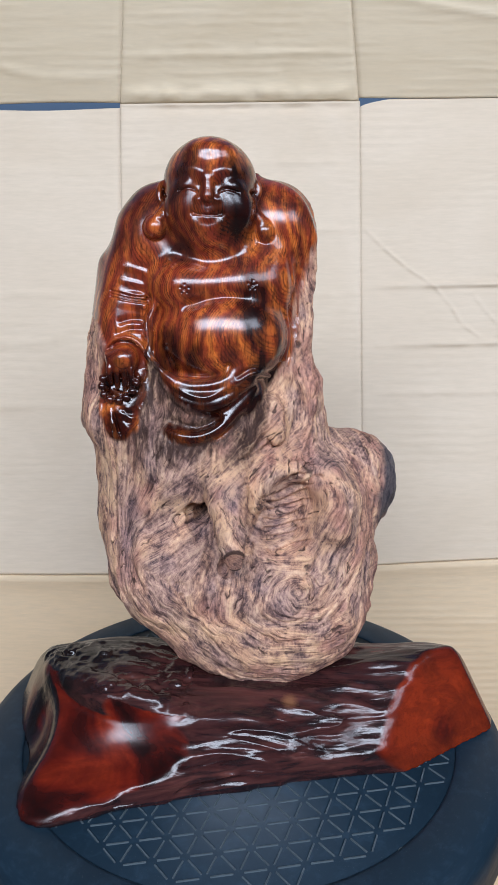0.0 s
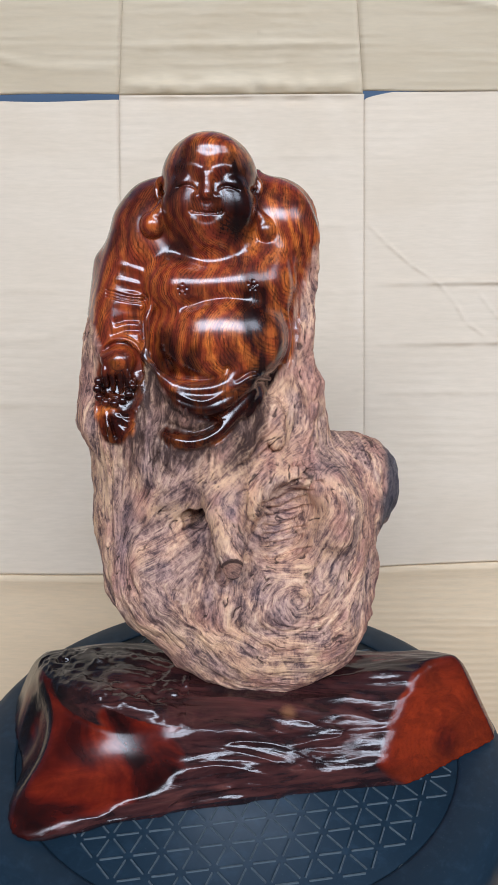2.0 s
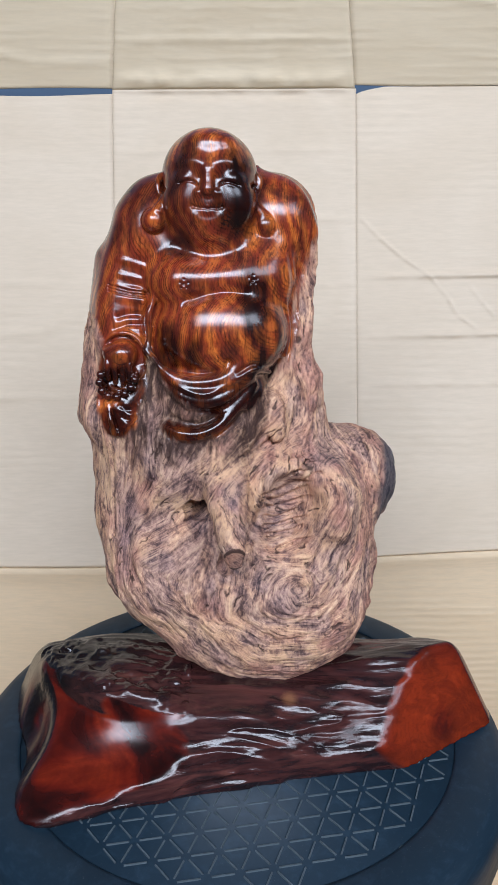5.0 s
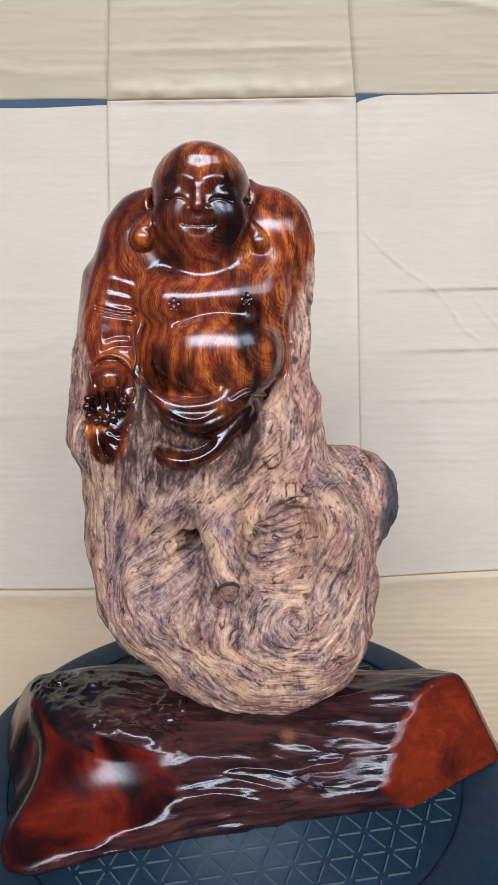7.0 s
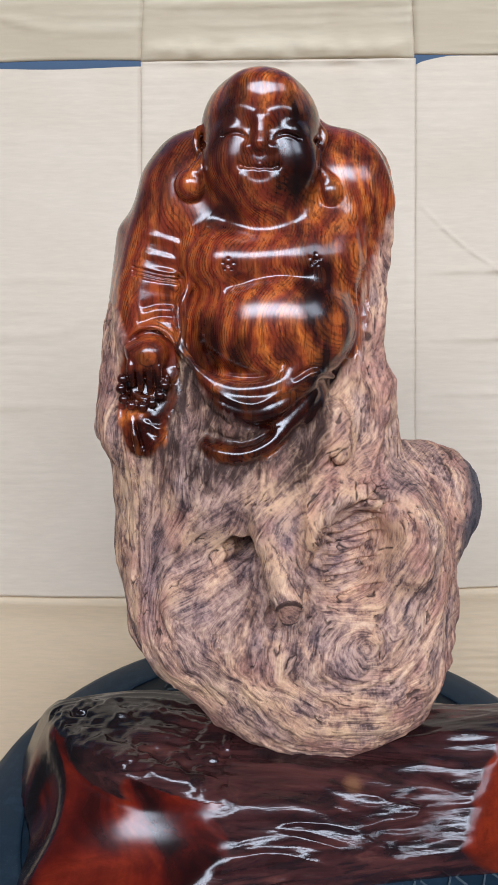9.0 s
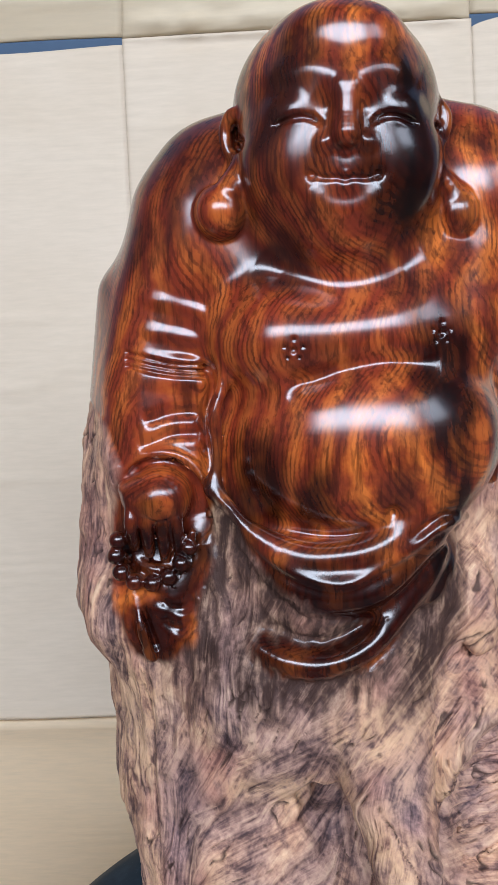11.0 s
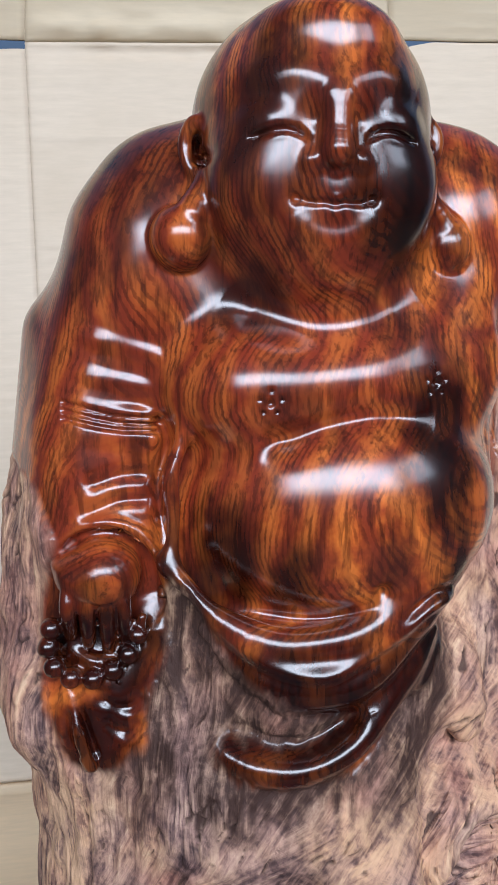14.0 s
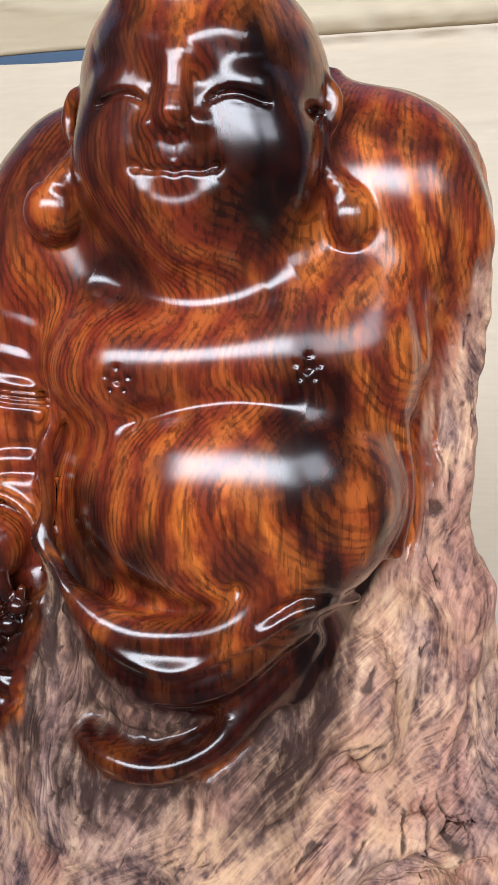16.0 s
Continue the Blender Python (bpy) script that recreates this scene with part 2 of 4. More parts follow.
# ---- modelling tools ----
def mesh_of(name, verts, faces, material, smooth=True):
    me = bpy.data.meshes.new(name)
    me.from_pydata([tuple(v) for v in verts], [], [tuple(f) for f in faces])
    me.materials.append(material)
    if smooth:
        me.polygons.foreach_set("use_smooth", np.ones(len(me.polygons), bool))
    me.update()
    return me


def part(name, bm, material, parent=None, label="", smooth=True):
    me = bpy.data.meshes.new(name)
    bm.to_mesh(me)
    bm.free()
    me.materials.append(material)
    if smooth:
        me.polygons.foreach_set("use_smooth", np.ones(len(me.polygons), bool))
    ob = new(name, me)
    ob.parent = parent
    return tagged(ob, label)


def box(bm, lo, hi, bevel=0.0):
    made = bmesh.ops.create_cube(bm, size=1)["verts"]
    for v in made:
        v.co = Vector([(a + b) / 2 + c * (b - a) for a, b, c in zip(lo, hi, v.co)])
    if bevel:
        edges = {e for v in made for e in v.link_edges}
        bmesh.ops.bevel(bm, geom=list(edges), offset=bevel, segments=2, affect="EDGES", profile=0.5)


def quad_mesh(name, verts, quads, material, fields=()):
    """A smooth mesh from arrays, with fields on its points."""
    me = bpy.data.meshes.new(name)
    n = len(quads)
    me.vertices.add(len(verts))
    me.vertices.foreach_set("co", np.ascontiguousarray(verts, np.float32).ravel())
    me.loops.add(4 * n)
    me.loops.foreach_set("vertex_index", np.ascontiguousarray(quads, np.int32).ravel())
    me.polygons.add(n)
    me.polygons.foreach_set("loop_start", np.arange(0, 4 * n, 4, dtype=np.int32))
    me.polygons.foreach_set("use_smooth", np.ones(n, bool))
    me.update(calc_edges=True)
    for key, value in fields:
        kind, slot = ("FLOAT", "value") if value.ndim == 1 else ("FLOAT_VECTOR", "vector")
        me.attributes.new(key, kind, "POINT").data.foreach_set(slot, np.ascontiguousarray(value, np.float32).ravel())
    me.materials.append(material)
    return me


LATTICE = np.random.RandomState(7).rand(65536).astype(np.float32) * 2 - 1


def grain_noise(p, seed=0):
    """Smooth noise, -1 to 1, at the rows of p."""
    i = np.floor(p).astype(np.int64)
    f = (p - i).astype(np.float32)
    f = f * f * (3 - 2 * f)
    total = 0
    for a in (0, 1):
        for b in (0, 1):
            for c in (0, 1):
                key = ((i[:, 0] + a) * 7919 + (i[:, 1] + b) * 104729 + (i[:, 2] + c) * 1301 + seed * 5701) & 65535
                key = (key * 40503 + (key >> 7) * 911) & 65535
                w = (f[:, 0] if a else 1 - f[:, 0]) * (f[:, 1] if b else 1 - f[:, 1]) * (f[:, 2] if c else 1 - f[:, 2])
                total = total + w * LATTICE[key]
    return total


def curve_through(points, steps=6):
    """A smooth line through points (Catmull-Rom)."""
    q = np.array(points, np.float32)
    q = np.vstack((2 * q[0] - q[1], q, 2 * q[-1] - q[-2]))
    out = []
    for k in range(1, len(q) - 2):
        a, b, c, d = q[k - 1:k + 3]
        for t in np.linspace(0, 1, steps, endpoint=False):
            out.append(0.5 * (2 * b + (c - a) * t + (2 * a - 5 * b + 4 * c - d) * t * t + (3 * b - a - 3 * c + d) * t ** 3))
    return np.array(out + [q[-2]], np.float32)


class Form:
    """A solid at points p, in millimetres, as a signed distance that grows piece by piece."""

    def __init__(self, p):
        self.p = p
        self.x, self.y, self.z = (np.ascontiguousarray(p[:, k]) for k in range(3))
        self.d = np.full(len(p), 40.0, np.float32)

    def near(self, lo, hi):
        return np.nonzero((self.x > lo[0]) & (self.x < hi[0]) & (self.y > lo[1]) & (self.y < hi[1]) & (self.z > lo[2]) & (self.z < hi[2]))[0]

    def blend(self, i, v, k):
        a = self.d[i]
        h = np.clip(0.5 + 0.5 * (a - v) / k, 0, 1)
        self.d[i] = a + (v - a) * h - k * h * (1 - h)

    def carve(self, i, v, k):
        a = self.d[i]
        h = np.clip(0.5 + 0.5 * (a + v) / k, 0, 1)
        self.d[i] = a * h - v * (1 - h) + k * h * (1 - h)

    def egg(self, c, r, k=4.0, turn=(0, 0, 0), cut=False):
        reach = max(r) + 12 + k
        i = self.near([a - reach for a in c], [a + reach for a in c])
        q = self.p[i] - np.array(c, np.float32)
        if any(turn):
            q = q @ np.array(Euler([radians(a) for a in turn]).to_matrix(), np.float32)
        u = q / np.array(r, np.float32)
        k0 = np.sqrt((u * u).sum(1)) + 1e-6
        u = u / np.array(r, np.float32)
        v = k0 * (k0 - 1) / (np.sqrt((u * u).sum(1)) + 1e-6)
        (self.carve if cut else self.blend)(i, v, k)

    def rod(self, points, radii, k=3.0, cut=False, steps=4, flat=1.0):
        """A round bar along a smooth line, with a radius at each point; flat: its depth against its width."""
        radii = np.broadcast_to(np.array(radii, np.float32), (len(points),))
        line = curve_through([(*p, r) for p, r in zip(points, radii)], steps)
        big = radii.max() + 8 + k
        i = self.near(line[:, :3].min(0) - big, line[:, :3].max(0) + big)
        q = self.p[i]
        v = np.full(len(i), 1e3, np.float32)
        for a, b in zip(line[:-1], line[1:]):
            ab = b[:3] - a[:3]
            t = np.clip(((q - a[:3]) @ ab) / (ab @ ab + 1e-9), 0, 1)
            e = q - a[:3] - t[:, None] * ab
            e[:, 1] /= flat
            v = np.minimum(v, np.sqrt((e * e).sum(1)) - (a[3] + (b[3] - a[3]) * t))
        (self.carve if cut else self.blend)(i, v, k)

    def trace(self, points, reach, deep):
        """Distance, side and course of the front points near a line drawn on the front (x, z)."""
        line = curve_through(points, 5)
        i = self.near((line[:, 0].min() - reach, -60, line[:, 1].min() - reach), (line[:, 0].max() + reach, deep, line[:, 1].max() + reach))
        q = np.stack((self.x[i], self.z[i]), 1)
        best, side, course = np.full(len(i), 1e3, np.float32), np.zeros(len(i), np.float32), np.zeros(len(i), np.float32)
        n = len(line) - 1
        for k in range(n):
            a, ab = line[k], line[k + 1] - line[k]
            t = np.clip(((q - a) @ ab) / (ab @ ab + 1e-9), 0, 1)
            e = q - a - t[:, None] * ab
            d = np.sqrt((e * e).sum(1))
            closer = d < best
            best = np.where(closer, d, best)
            side = np.where(closer, np.sign(ab[0] * e[:, 1] - ab[1] * e[:, 0]), side)
            course = np.where(closer, (k + t) / n, course)
        return i, best, side, course

    def line(self, points, width, depth, deep=45, taper=True):
        """A groove (depth over 0) or a ridge (below 0) along a line on the front."""
        i, d, _, s = self.trace(points, 3 * width, deep)
        fade = np.clip(4 * s * (1 - s) * 2, 0, 1) if taper else 1
        self.d[i] += depth * fade * np.exp(-(d / width) ** 2)

    def step(self, points, width, height, soft, deep=45):
        """An edge of cloth: the side to the left of the line stands proud and falls off softly."""
        i, d, side, s = self.trace(points, 3 * soft, deep)
        e = d * side
        fade = np.clip(4 * s * (1 - s) * 2, 0, 1)
        rise = 1 / (1 + np.exp(-np.clip(e / width * 3, -30, 30)))
        self.d[i] -= height * fade * rise * np.exp(-(np.maximum(e, 0) / soft) ** 2)

    def dimple(self, x, z, width, depth, deep=45):
        i = self.near((x - 3 * width, -60, z - 3 * width), (x + 3 * width, deep, z + 3 * width))
        r2 = (self.x[i] - x) ** 2 + (self.z[i] - z) ** 2
        self.d[i] += depth * np.exp(-r2 / width ** 2)


def table(keys, values, at, soft):
    """Values between keys, smoothed."""
    fine = np.arange(keys[0] - 4 * soft, keys[-1] + 4 * soft, 1.0)
    v = np.interp(fine, keys, values)
    kernel = np.exp(-(np.arange(-3 * soft, 3 * soft + 1) / soft) ** 2)
    v = np.convolve(np.pad(v, int(3 * soft), mode="edge"), kernel / kernel.sum(), mode="same")[int(3 * soft):-int(3 * soft)]
    return np.interp(at, fine, v).astype(np.float32)


def facing(verts, quads):
    a = verts[quads[:, 2]] - verts[quads[:, 0]]
    b = verts[quads[:, 3]] - verts[quads[:, 1]]
    n = np.cross(a, b)
    out = np.stack([sum(np.bincount(quads[:, c], n[:, k], len(verts)) for c in range(4)) for k in range(3)], 1)
    return (out / (np.linalg.norm(out, axis=1)[:, None] + 1e-9)).astype(np.float32)


def sculpt(solid, lo, hi, pitch, levels, rounds=3):
    """The skin of a solid as quads: a net over a grid, refined and drawn onto the solid."""
    lo = np.array(lo, np.float32)
    size = [int((b - a) / pitch) + 1 for a, b in zip(lo, hi)]
    grid = np.stack(np.meshgrid(*[np.arange(n, dtype=np.float32) for n in size], indexing="ij"), -1).reshape(-1, 3)
    field = solid(grid * pitch + lo).reshape(size)
    cells = [n - 1 for n in size]
    total, count = np.zeros((*cells, 3), np.float32), np.zeros(cells, np.float32)
    for axis in range(3):
        for b in (0, 1):
            for c in (0, 1):
                shift = [0, 0, 0]
                shift[(axis + 1) % 3], shift[(axis + 2) % 3] = b, c
                first = field[tuple(slice(s, s + n) for s, n in zip(shift, cells))]
                shift2 = list(shift)
                shift2[axis] = 1
                last = field[tuple(slice(s, s + n) for s, n in zip(shift2, cells))]
                cross = (first < 0) != (last < 0)
                at = np.where(cross, first / np.where(cross, first - last, 1), 0)
                for k in range(3):
                    total[..., k] += cross * (at if k == axis else shift[k])
                count += cross
    live = count > 0
    number = np.full(cells, -1, np.int64)
    number[live] = np.arange(live.sum())
    verts = (np.argwhere(live) + total[live] / count[live][:, None]) * pitch + lo
    quads = []
    for axis in range(3):
        b, c = (axis + 1) % 3, (axis + 2) % 3
        first = field[tuple(slice(0, -1) if k == axis else slice(None) for k in range(3))]
        last = field[tuple(slice(1, None) if k == axis else slice(None) for k in range(3))]
        for inward in (True, False):
            where = np.argwhere(((first < 0) & (last >= 0)) if inward else ((first >= 0) & (last < 0)))
            where = where[(where[:, b] > 0) & (where[:, c] > 0) & (where[:, b] < cells[b]) & (where[:, c] < cells[c])]
            ring = []
            for db, dc in ((-1, -1), (0, -1), (0, 0), (-1, 0)):
                q = where.copy()
                q[:, b] += db
                q[:, c] += dc
                ring.append(number[q[:, 0], q[:, 1], q[:, 2]])
            quads.append(np.stack(ring if inward else ring[::-1], 1))
    quads = np.vstack(quads)
    verts = verts.astype(np.float32)
    for level in range(levels + 1):
        for _ in range(rounds if level == levels else 1):
            verts -= facing(verts, quads) * np.clip(solid(verts), -1.2, 1.2)[:, None]
        if level == levels:
            break
        pairs = np.sort(np.stack((quads, np.roll(quads, -1, 1)), -1).reshape(-1, 2), 1)
        key, back = np.unique(pairs[:, 0] * len(verts) + pairs[:, 1], return_inverse=True)
        mids = 0.5 * (verts[key // len(verts)] + verts[key % len(verts)])
        hearts = verts[quads].mean(1)
        e = back.reshape(-1, 4) + len(verts)
        f = np.arange(len(quads)) + len(verts) + len(mids)
        quads = np.vstack([np.stack((quads[:, k], e[:, k], f, e[:, k - 1]), 1) for k in range(4)])
        verts = np.vstack((verts, mids, hearts)).astype(np.float32)
    return verts, quads


def inside(x, z, outline):
    """Signed distance to a closed outline on the front, below 0 inside it."""
    best, sign = np.full(len(x), 1e6, np.float32), np.ones(len(x), np.float32)
    for (ax, az), (bx, bz) in zip(outline, outline[1:] + outline[:1]):
        ex, ez, wx, wz = bx - ax, bz - az, x - ax, z - az
        t = np.clip((wx * ex + wz * ez) / (ex * ex + ez * ez), 0, 1)
        best = np.minimum(best, (wx - ex * t) ** 2 + (wz - ez * t) ** 2)
        c1, c2, c3 = z >= az, z < bz, ex * wz > ez * wx
        sign = np.where((c1 & c2 & c3) | (~c1 & ~c2 & ~c3), -sign, sign)
    return sign * np.sqrt(best)


def ease(v, a, b):
    t = np.clip((v - a) / (b - a), 0, 1)
    return t * t * (3 - 2 * t)


# ---- the carved figure on its root ----
# Its own frame: millimetres, x to its side, y into the block, z up the block, which leans back a little on its stand.
SIZE = 0.0008
BLOCK = Matrix(((0.99939923, -0.00224693, 0.03458525), (-0.00224693, 0.99159634, 0.12935088), (-0.03458525, -0.12935088, 0.99099557)))
BLOCK_FOOT = np.array((2.7, 52.3, -40.7))


def block_solid(p):
    f = Form(p)
    # the block: side edges, front and back, row by row from the foot up
    rows = np.array((
        (8, 5, 32, 22, 45), (22, -36, 62, 14, 75), (35, -58, 86, 9, 95), (58, -80, 95, 6, 110), (85, -96, 102, 6, 120),
        (112, -109, 101, 8, 125), (135, -113, 97, 10, 125), (161, -113, 84, 8, 125), (188, -114, 69, 6, 120), (208, -124.5, 61, 9, 110),
        (236, -119.5, 53, 12, 100), (268, -118, 45, 16, 95), (290, -114, 46, 19, 92), (306, -112, 46, 20, 90), (331, -109, 47, 24, 85), (342, -100, 47, 25, 83), (350, -95, 46, 26, 82),
        (362, -92, 39, 27, 80), (380, -74, 24, 31, 75), (391, -53, 3, 36, 66)))
    xl, xr, yf, yb = (table(rows[:, 0], rows[:, k], f.z, 4) for k in range(1, 5))
    xl, xr = xl * 1.03, xr * 1.03
    yb = yb - 28 * np.clip(f.x / 45, 0, 1) * ease(f.z, 200, 290)
    # the front falls back beside the belly, where the bare wood runs up
    yf = yf + 21 * ease(f.x, -4, 13) * ease(f.z, 176, 200) * (1 - 0.7 * ease(f.z, 318, 350))
    a, b = np.maximum((xr - xl) / 2, 2), np.maximum((yb - yf) / 2, 2)
    u, v = np.abs(f.x - (xl + xr) / 2) / a, np.abs(f.y - (yf + yb) / 2) / b
    n = 2.5
    s = (u ** n + v ** n + 1e-9) ** (1 / n)
    g = s ** (1 - n) * np.sqrt((u ** (n - 1) / a) ** 2 + (v ** (n - 1) / b) ** 2) + 1e-4
    d = np.clip((s - 1) / g, -30, 40)
    f.d = np.maximum(d, np.maximum(f.z - 393, 9 - f.z)).astype(np.float32)
    # lobes of the root
    f.egg((75, 95, 155), (48, 44, 47), 14)
    f.egg((88, 88, 172), (30, 30, 24), 12)
    f.egg((44, 60, 238), (12, 20, 15), 5)
    f.egg((49, 55, 226), (7, 14, 9), 4)
    f.egg((-55, 45, 95), (45, 42, 48), 16)
    f.egg((40, 42, 60), (42, 30, 34), 14)
    f.egg((-38, 23, 196), (40, 24, 36), 14)
    f.egg((-108, 34, 217), (12, 15, 20), 8)
    f.egg((66, 40, 150), (22, 30, 34), 14)
    f.egg((33, -6, 148), (25, 40, 40), 7, (0, 18, 0), cut=True)
    f.rod([(-36, 20, 154), (-29, 8, 137), (-19, 4, 114)], [7, 10, 6], 4, cut=True)
    f.egg((-58, -12, 134), (26, 15, 12), 10, (0, -35, 0), cut=True)
    # the broken branch with its sawn end
    f.rod([(-16, 20, 186), (-14, 6, 166), (-10, -10, 148), (-5, -24, 124)], [20, 16.5, 12.5, 8.6], 4)
    i = f.near((-40, -60, 100), (30, -5, 150))
    f.d[i] = np.maximum(f.d[i], (f.p[i] - np.array((-5.5, -24, 125), np.float32)) @ np.array((0.15, -0.86, -0.48), np.float32))
    f.egg((-31, 14, 147), (6.5, 30, 9), 2.5, (0, 30, 0), cut=True)
    f.egg((-12, 6, 108), (6, 13, 7), 3, cut=True)
    f.line([(-30, 160), (-22, 143), (-16, 124), (-11, 113)], 3.4, 3.6)
    f.line([(12, 152), (8, 138), (5, 126), (3, 116)], 3.2, 3.2)
    # knot rings, eyes, ridges and hollows
    f.dimple(34, 82, 10, -3.5)
    for r in (12, 17, 22):
        f.line([(34 + r * math.cos(a), 84 + 0.85 * r * math.sin(a)) for a in np.linspace(3.3, 6.2, 8)], 1.4, 1.0)
    f.dimple(48, 99, 5, -2.2)
    f.line([(44, 100), (47, 104), (52, 102), (53, 97)], 1.2, 1.8)
    f.dimple(-45, 91, 7, -2.4)
    f.line([(-51, 92), (-47, 98), (-41, 96), (-40, 89)], 1.2, 1.4)
    f.dimple(-44, 90, 1.6, 2.0)
    f.line([(-88, 205), (-82, 170), (-88, 120), (-78, 90)], 7, 2.2)
    f.line([(-82, 138), (-60, 160), (-34, 178), (-8, 192)], 7, -2.5)
    f.line([(-74, 128), (-52, 146), (-32, 156)], 5, 2.0)
    f.line([(-24, 112), (-20, 92), (-26, 64)], 4, 2.0)
    f.line([(-8, 104), (-2, 82), (-6, 60)], 4, 1.6)
    f.line([(12, 192), (11, 172), (8, 150)], 4, -3.2)
    f.line([(14, 178), (22, 205), (30, 236)], 7, -3)
    f.line([(56, 186), (68, 178), (74, 150), (70, 118)], 6, -2.5)
    f.line([(-98, 70), (-60, 44), (-10, 26), (40, 24)], 5, 1.2)
    f.line([(8, 58), (36, 54), (66, 66), (82, 90)], 2.5, 1.2)
    for k in range(7):
        z0 = 168 - 7.0 * k
        f.line([(11 + 0.8 * k, z0 - 4), (24, z0 - 7 + (k % 3)), (38, z0 - 2), (52 - (k % 2) * 6, z0 + 5)], 1.3, 2.6)
    for x, z, w in ((46, 184, 8), (40, 178, 7), (52, 177, 6), (36, 187, 5)):
        f.line([(x - w, z - 4), (x - 2, z + 1), (x + w, z + 1.5)], 1.3, 2.8)
    # the spur of pale wood beside the skirt, and the hollow round it
    f.rod([(20, 34, 232), (22, 29, 218), (22, 26, 204)], [4, 6.5, 5], 5)
    f.line([(15, 206), (21, 198), (29, 202)], 1.6, 3.0)
    f.rod([(32, 46, 262), (31, 44, 250), (30, 44, 243)], [2, 4.5, 3], 2)
    # shoulders, bundle behind, chest, belly
    f.egg((-69, 47, 345), (27, 31, 39), 12)
    f.egg((14, 56, 356), (33, 31, 34), 10)
    f.egg((-26, 40, 328), (46, 30, 26), 16)
    f.egg((-21, 30, 313), (50, 28, 23), 11, (0, -3, 9))
    f.egg((-47, 23, 312), (20, 23, 17), 9)
    f.egg((-20, 31, 278), (48, 37.5, 38.5), 8)
    f.egg((-27, 27, 232), (38, 27, 26), 6)
    f.egg((-2, 34, 226), (20, 22, 34), 8, (0, -14, 0))
    # sleeve and arm
    f.rod([(-78, 39, 350), (-85, 38, 322), (-90, 36, 294), (-89, 32, 272)], [16, 17.5, 18.5, 17.5], 10)
    f.egg((-89, 32, 236), (16, 17, 32), 5)
    f.egg((-88, 9, 248), (14, 12, 20), 3, cut=True)
    f.egg((-88.5, 18.8, 261.5), (13.6, 11.3, 12.6), 1.5)
    for x, low in ((-97.6, 243), (-92.6, 240.5), (-87.2, 239.0), (-82.2, 241)):
        f.rod([(x + 0.3, 14.5, 259), (x, 12.5, 252), (x, 17, low)], [2.3, 2.5, 2.0], 0.5)
    f.rod([(-77.5, 17, 266), (-75.5, 13.5, 256), (-78, 14.5, 246)], [3.0, 2.8, 2.0], 1.0)
    f.rod([(-98, 20, 238), (-90, 16.5, 234.5), (-81, 19, 238)], [1.6, 2.2, 1.6], 1.0)
    f.rod([(-100, 22, 224), (-88, 17, 222), (-77, 19, 231)], [2.0, 3.2, 2.4], 2.0)
    f.egg((-91, 23, 219), (12.5, 9, 15), 3)
    f.rod([(-98, 17, 224), (-96, 14.5, 214), (-93, 15.5, 203)], [1.6, 2.6, 2.2], 1.2)
    f.rod([(-99, 18, 226), (-101, 18, 216), (-99, 20, 207)], [1.4, 1.8, 1.4], 1.2)
    f.line([(-95.5, 222), (-93, 213), (-91, 205)], 0.9, 1.4)
    f.line([(-98.5, 222), (-98, 213), (-96, 206)], 0.9, 1.2)
    f.line([(-91, 225), (-82, 221), (-77, 225)], 1.8, 1.3)
    f.line([(-90, 218), (-83, 214), (-78, 218)], 1.8, 1.0)
    for x, z in ((-102.6, 246), (-103.6, 240.6), (-102, 234.6), (-97.6, 231.2), (-91.6, 230.6), (-86, 233), (-81.7, 237.6), (-78.9, 243.5)):
        f.egg((x, 14.2, z), (3.1, 3.1, 3.1), 0.4)
    # cloth: sleeve folds, cuff, open edge of the robe, sash, skirt
    f.rod([(-65, 19, 313), (-69, 20, 319), (-80, 22, 323), (-91, 25, 326), (-100, 37, 333)], [2.0, 2.9, 3.6, 3.8, 2.0], 1.4)
    f.rod([(-70, 21, 311), (-82, 22, 313.5), (-93, 25, 316), (-101, 38, 323)], [2.2, 3.5, 3.8, 2.0], 1.2)
    f.rod([(-72, 21, 304), (-84, 21, 305.5), (-95, 25, 308.5), (-102, 39, 315)], [2.2, 3.0, 3.4, 1.8], 1.2)
    f.rod([(-74, 22, 297), (-87, 22, 299), (-98, 28, 297), (-104, 40, 290)], [1.8, 3.2, 3.4, 2.0], 3.5)
    f.rod([(-103, 25, 263), (-97, 19, 271), (-87, 16, 274.5), (-78, 16.5, 270.5), (-72.5, 15.5, 259), (-71.5, 17, 246)], [1.8, 2.4, 2.6, 2.6, 2.4, 1.6], 1.8)
    for k in range(3):
        f.line([(-72.5, 303.6 - 1.9 * k), (-84, 304.6 - 1.9 * k), (-98, 308 - 2.2 * k)], 0.55, 1.1, taper=False)
    f.line([(-74, 288), (-84, 288), (-93, 285)], 2.2, 1.3)
    f.line([(-74, 281), (-84, 281), (-95, 277)], 2.0, 1.2)
    f.step([(-71, 244), (-72, 257), (-76, 268), (-85, 274), (-95, 272), (-102, 264)], 1.6, -4.4, 7)
    f.rod([(-68, 20, 321), (-66, 16.5, 314), (-65, 15, 305), (-67, 14, 297), (-70, 13, 290), (-69, 13, 278), (-70, 12.5, 264)], [1.6, 2.2, 2.2, 2.4, 3.2, 2.2, 2.4], 3.0)
    f.line([(-73, 306), (-70, 297), (-73, 285), (-71, 268)], 2.0, 2.2)
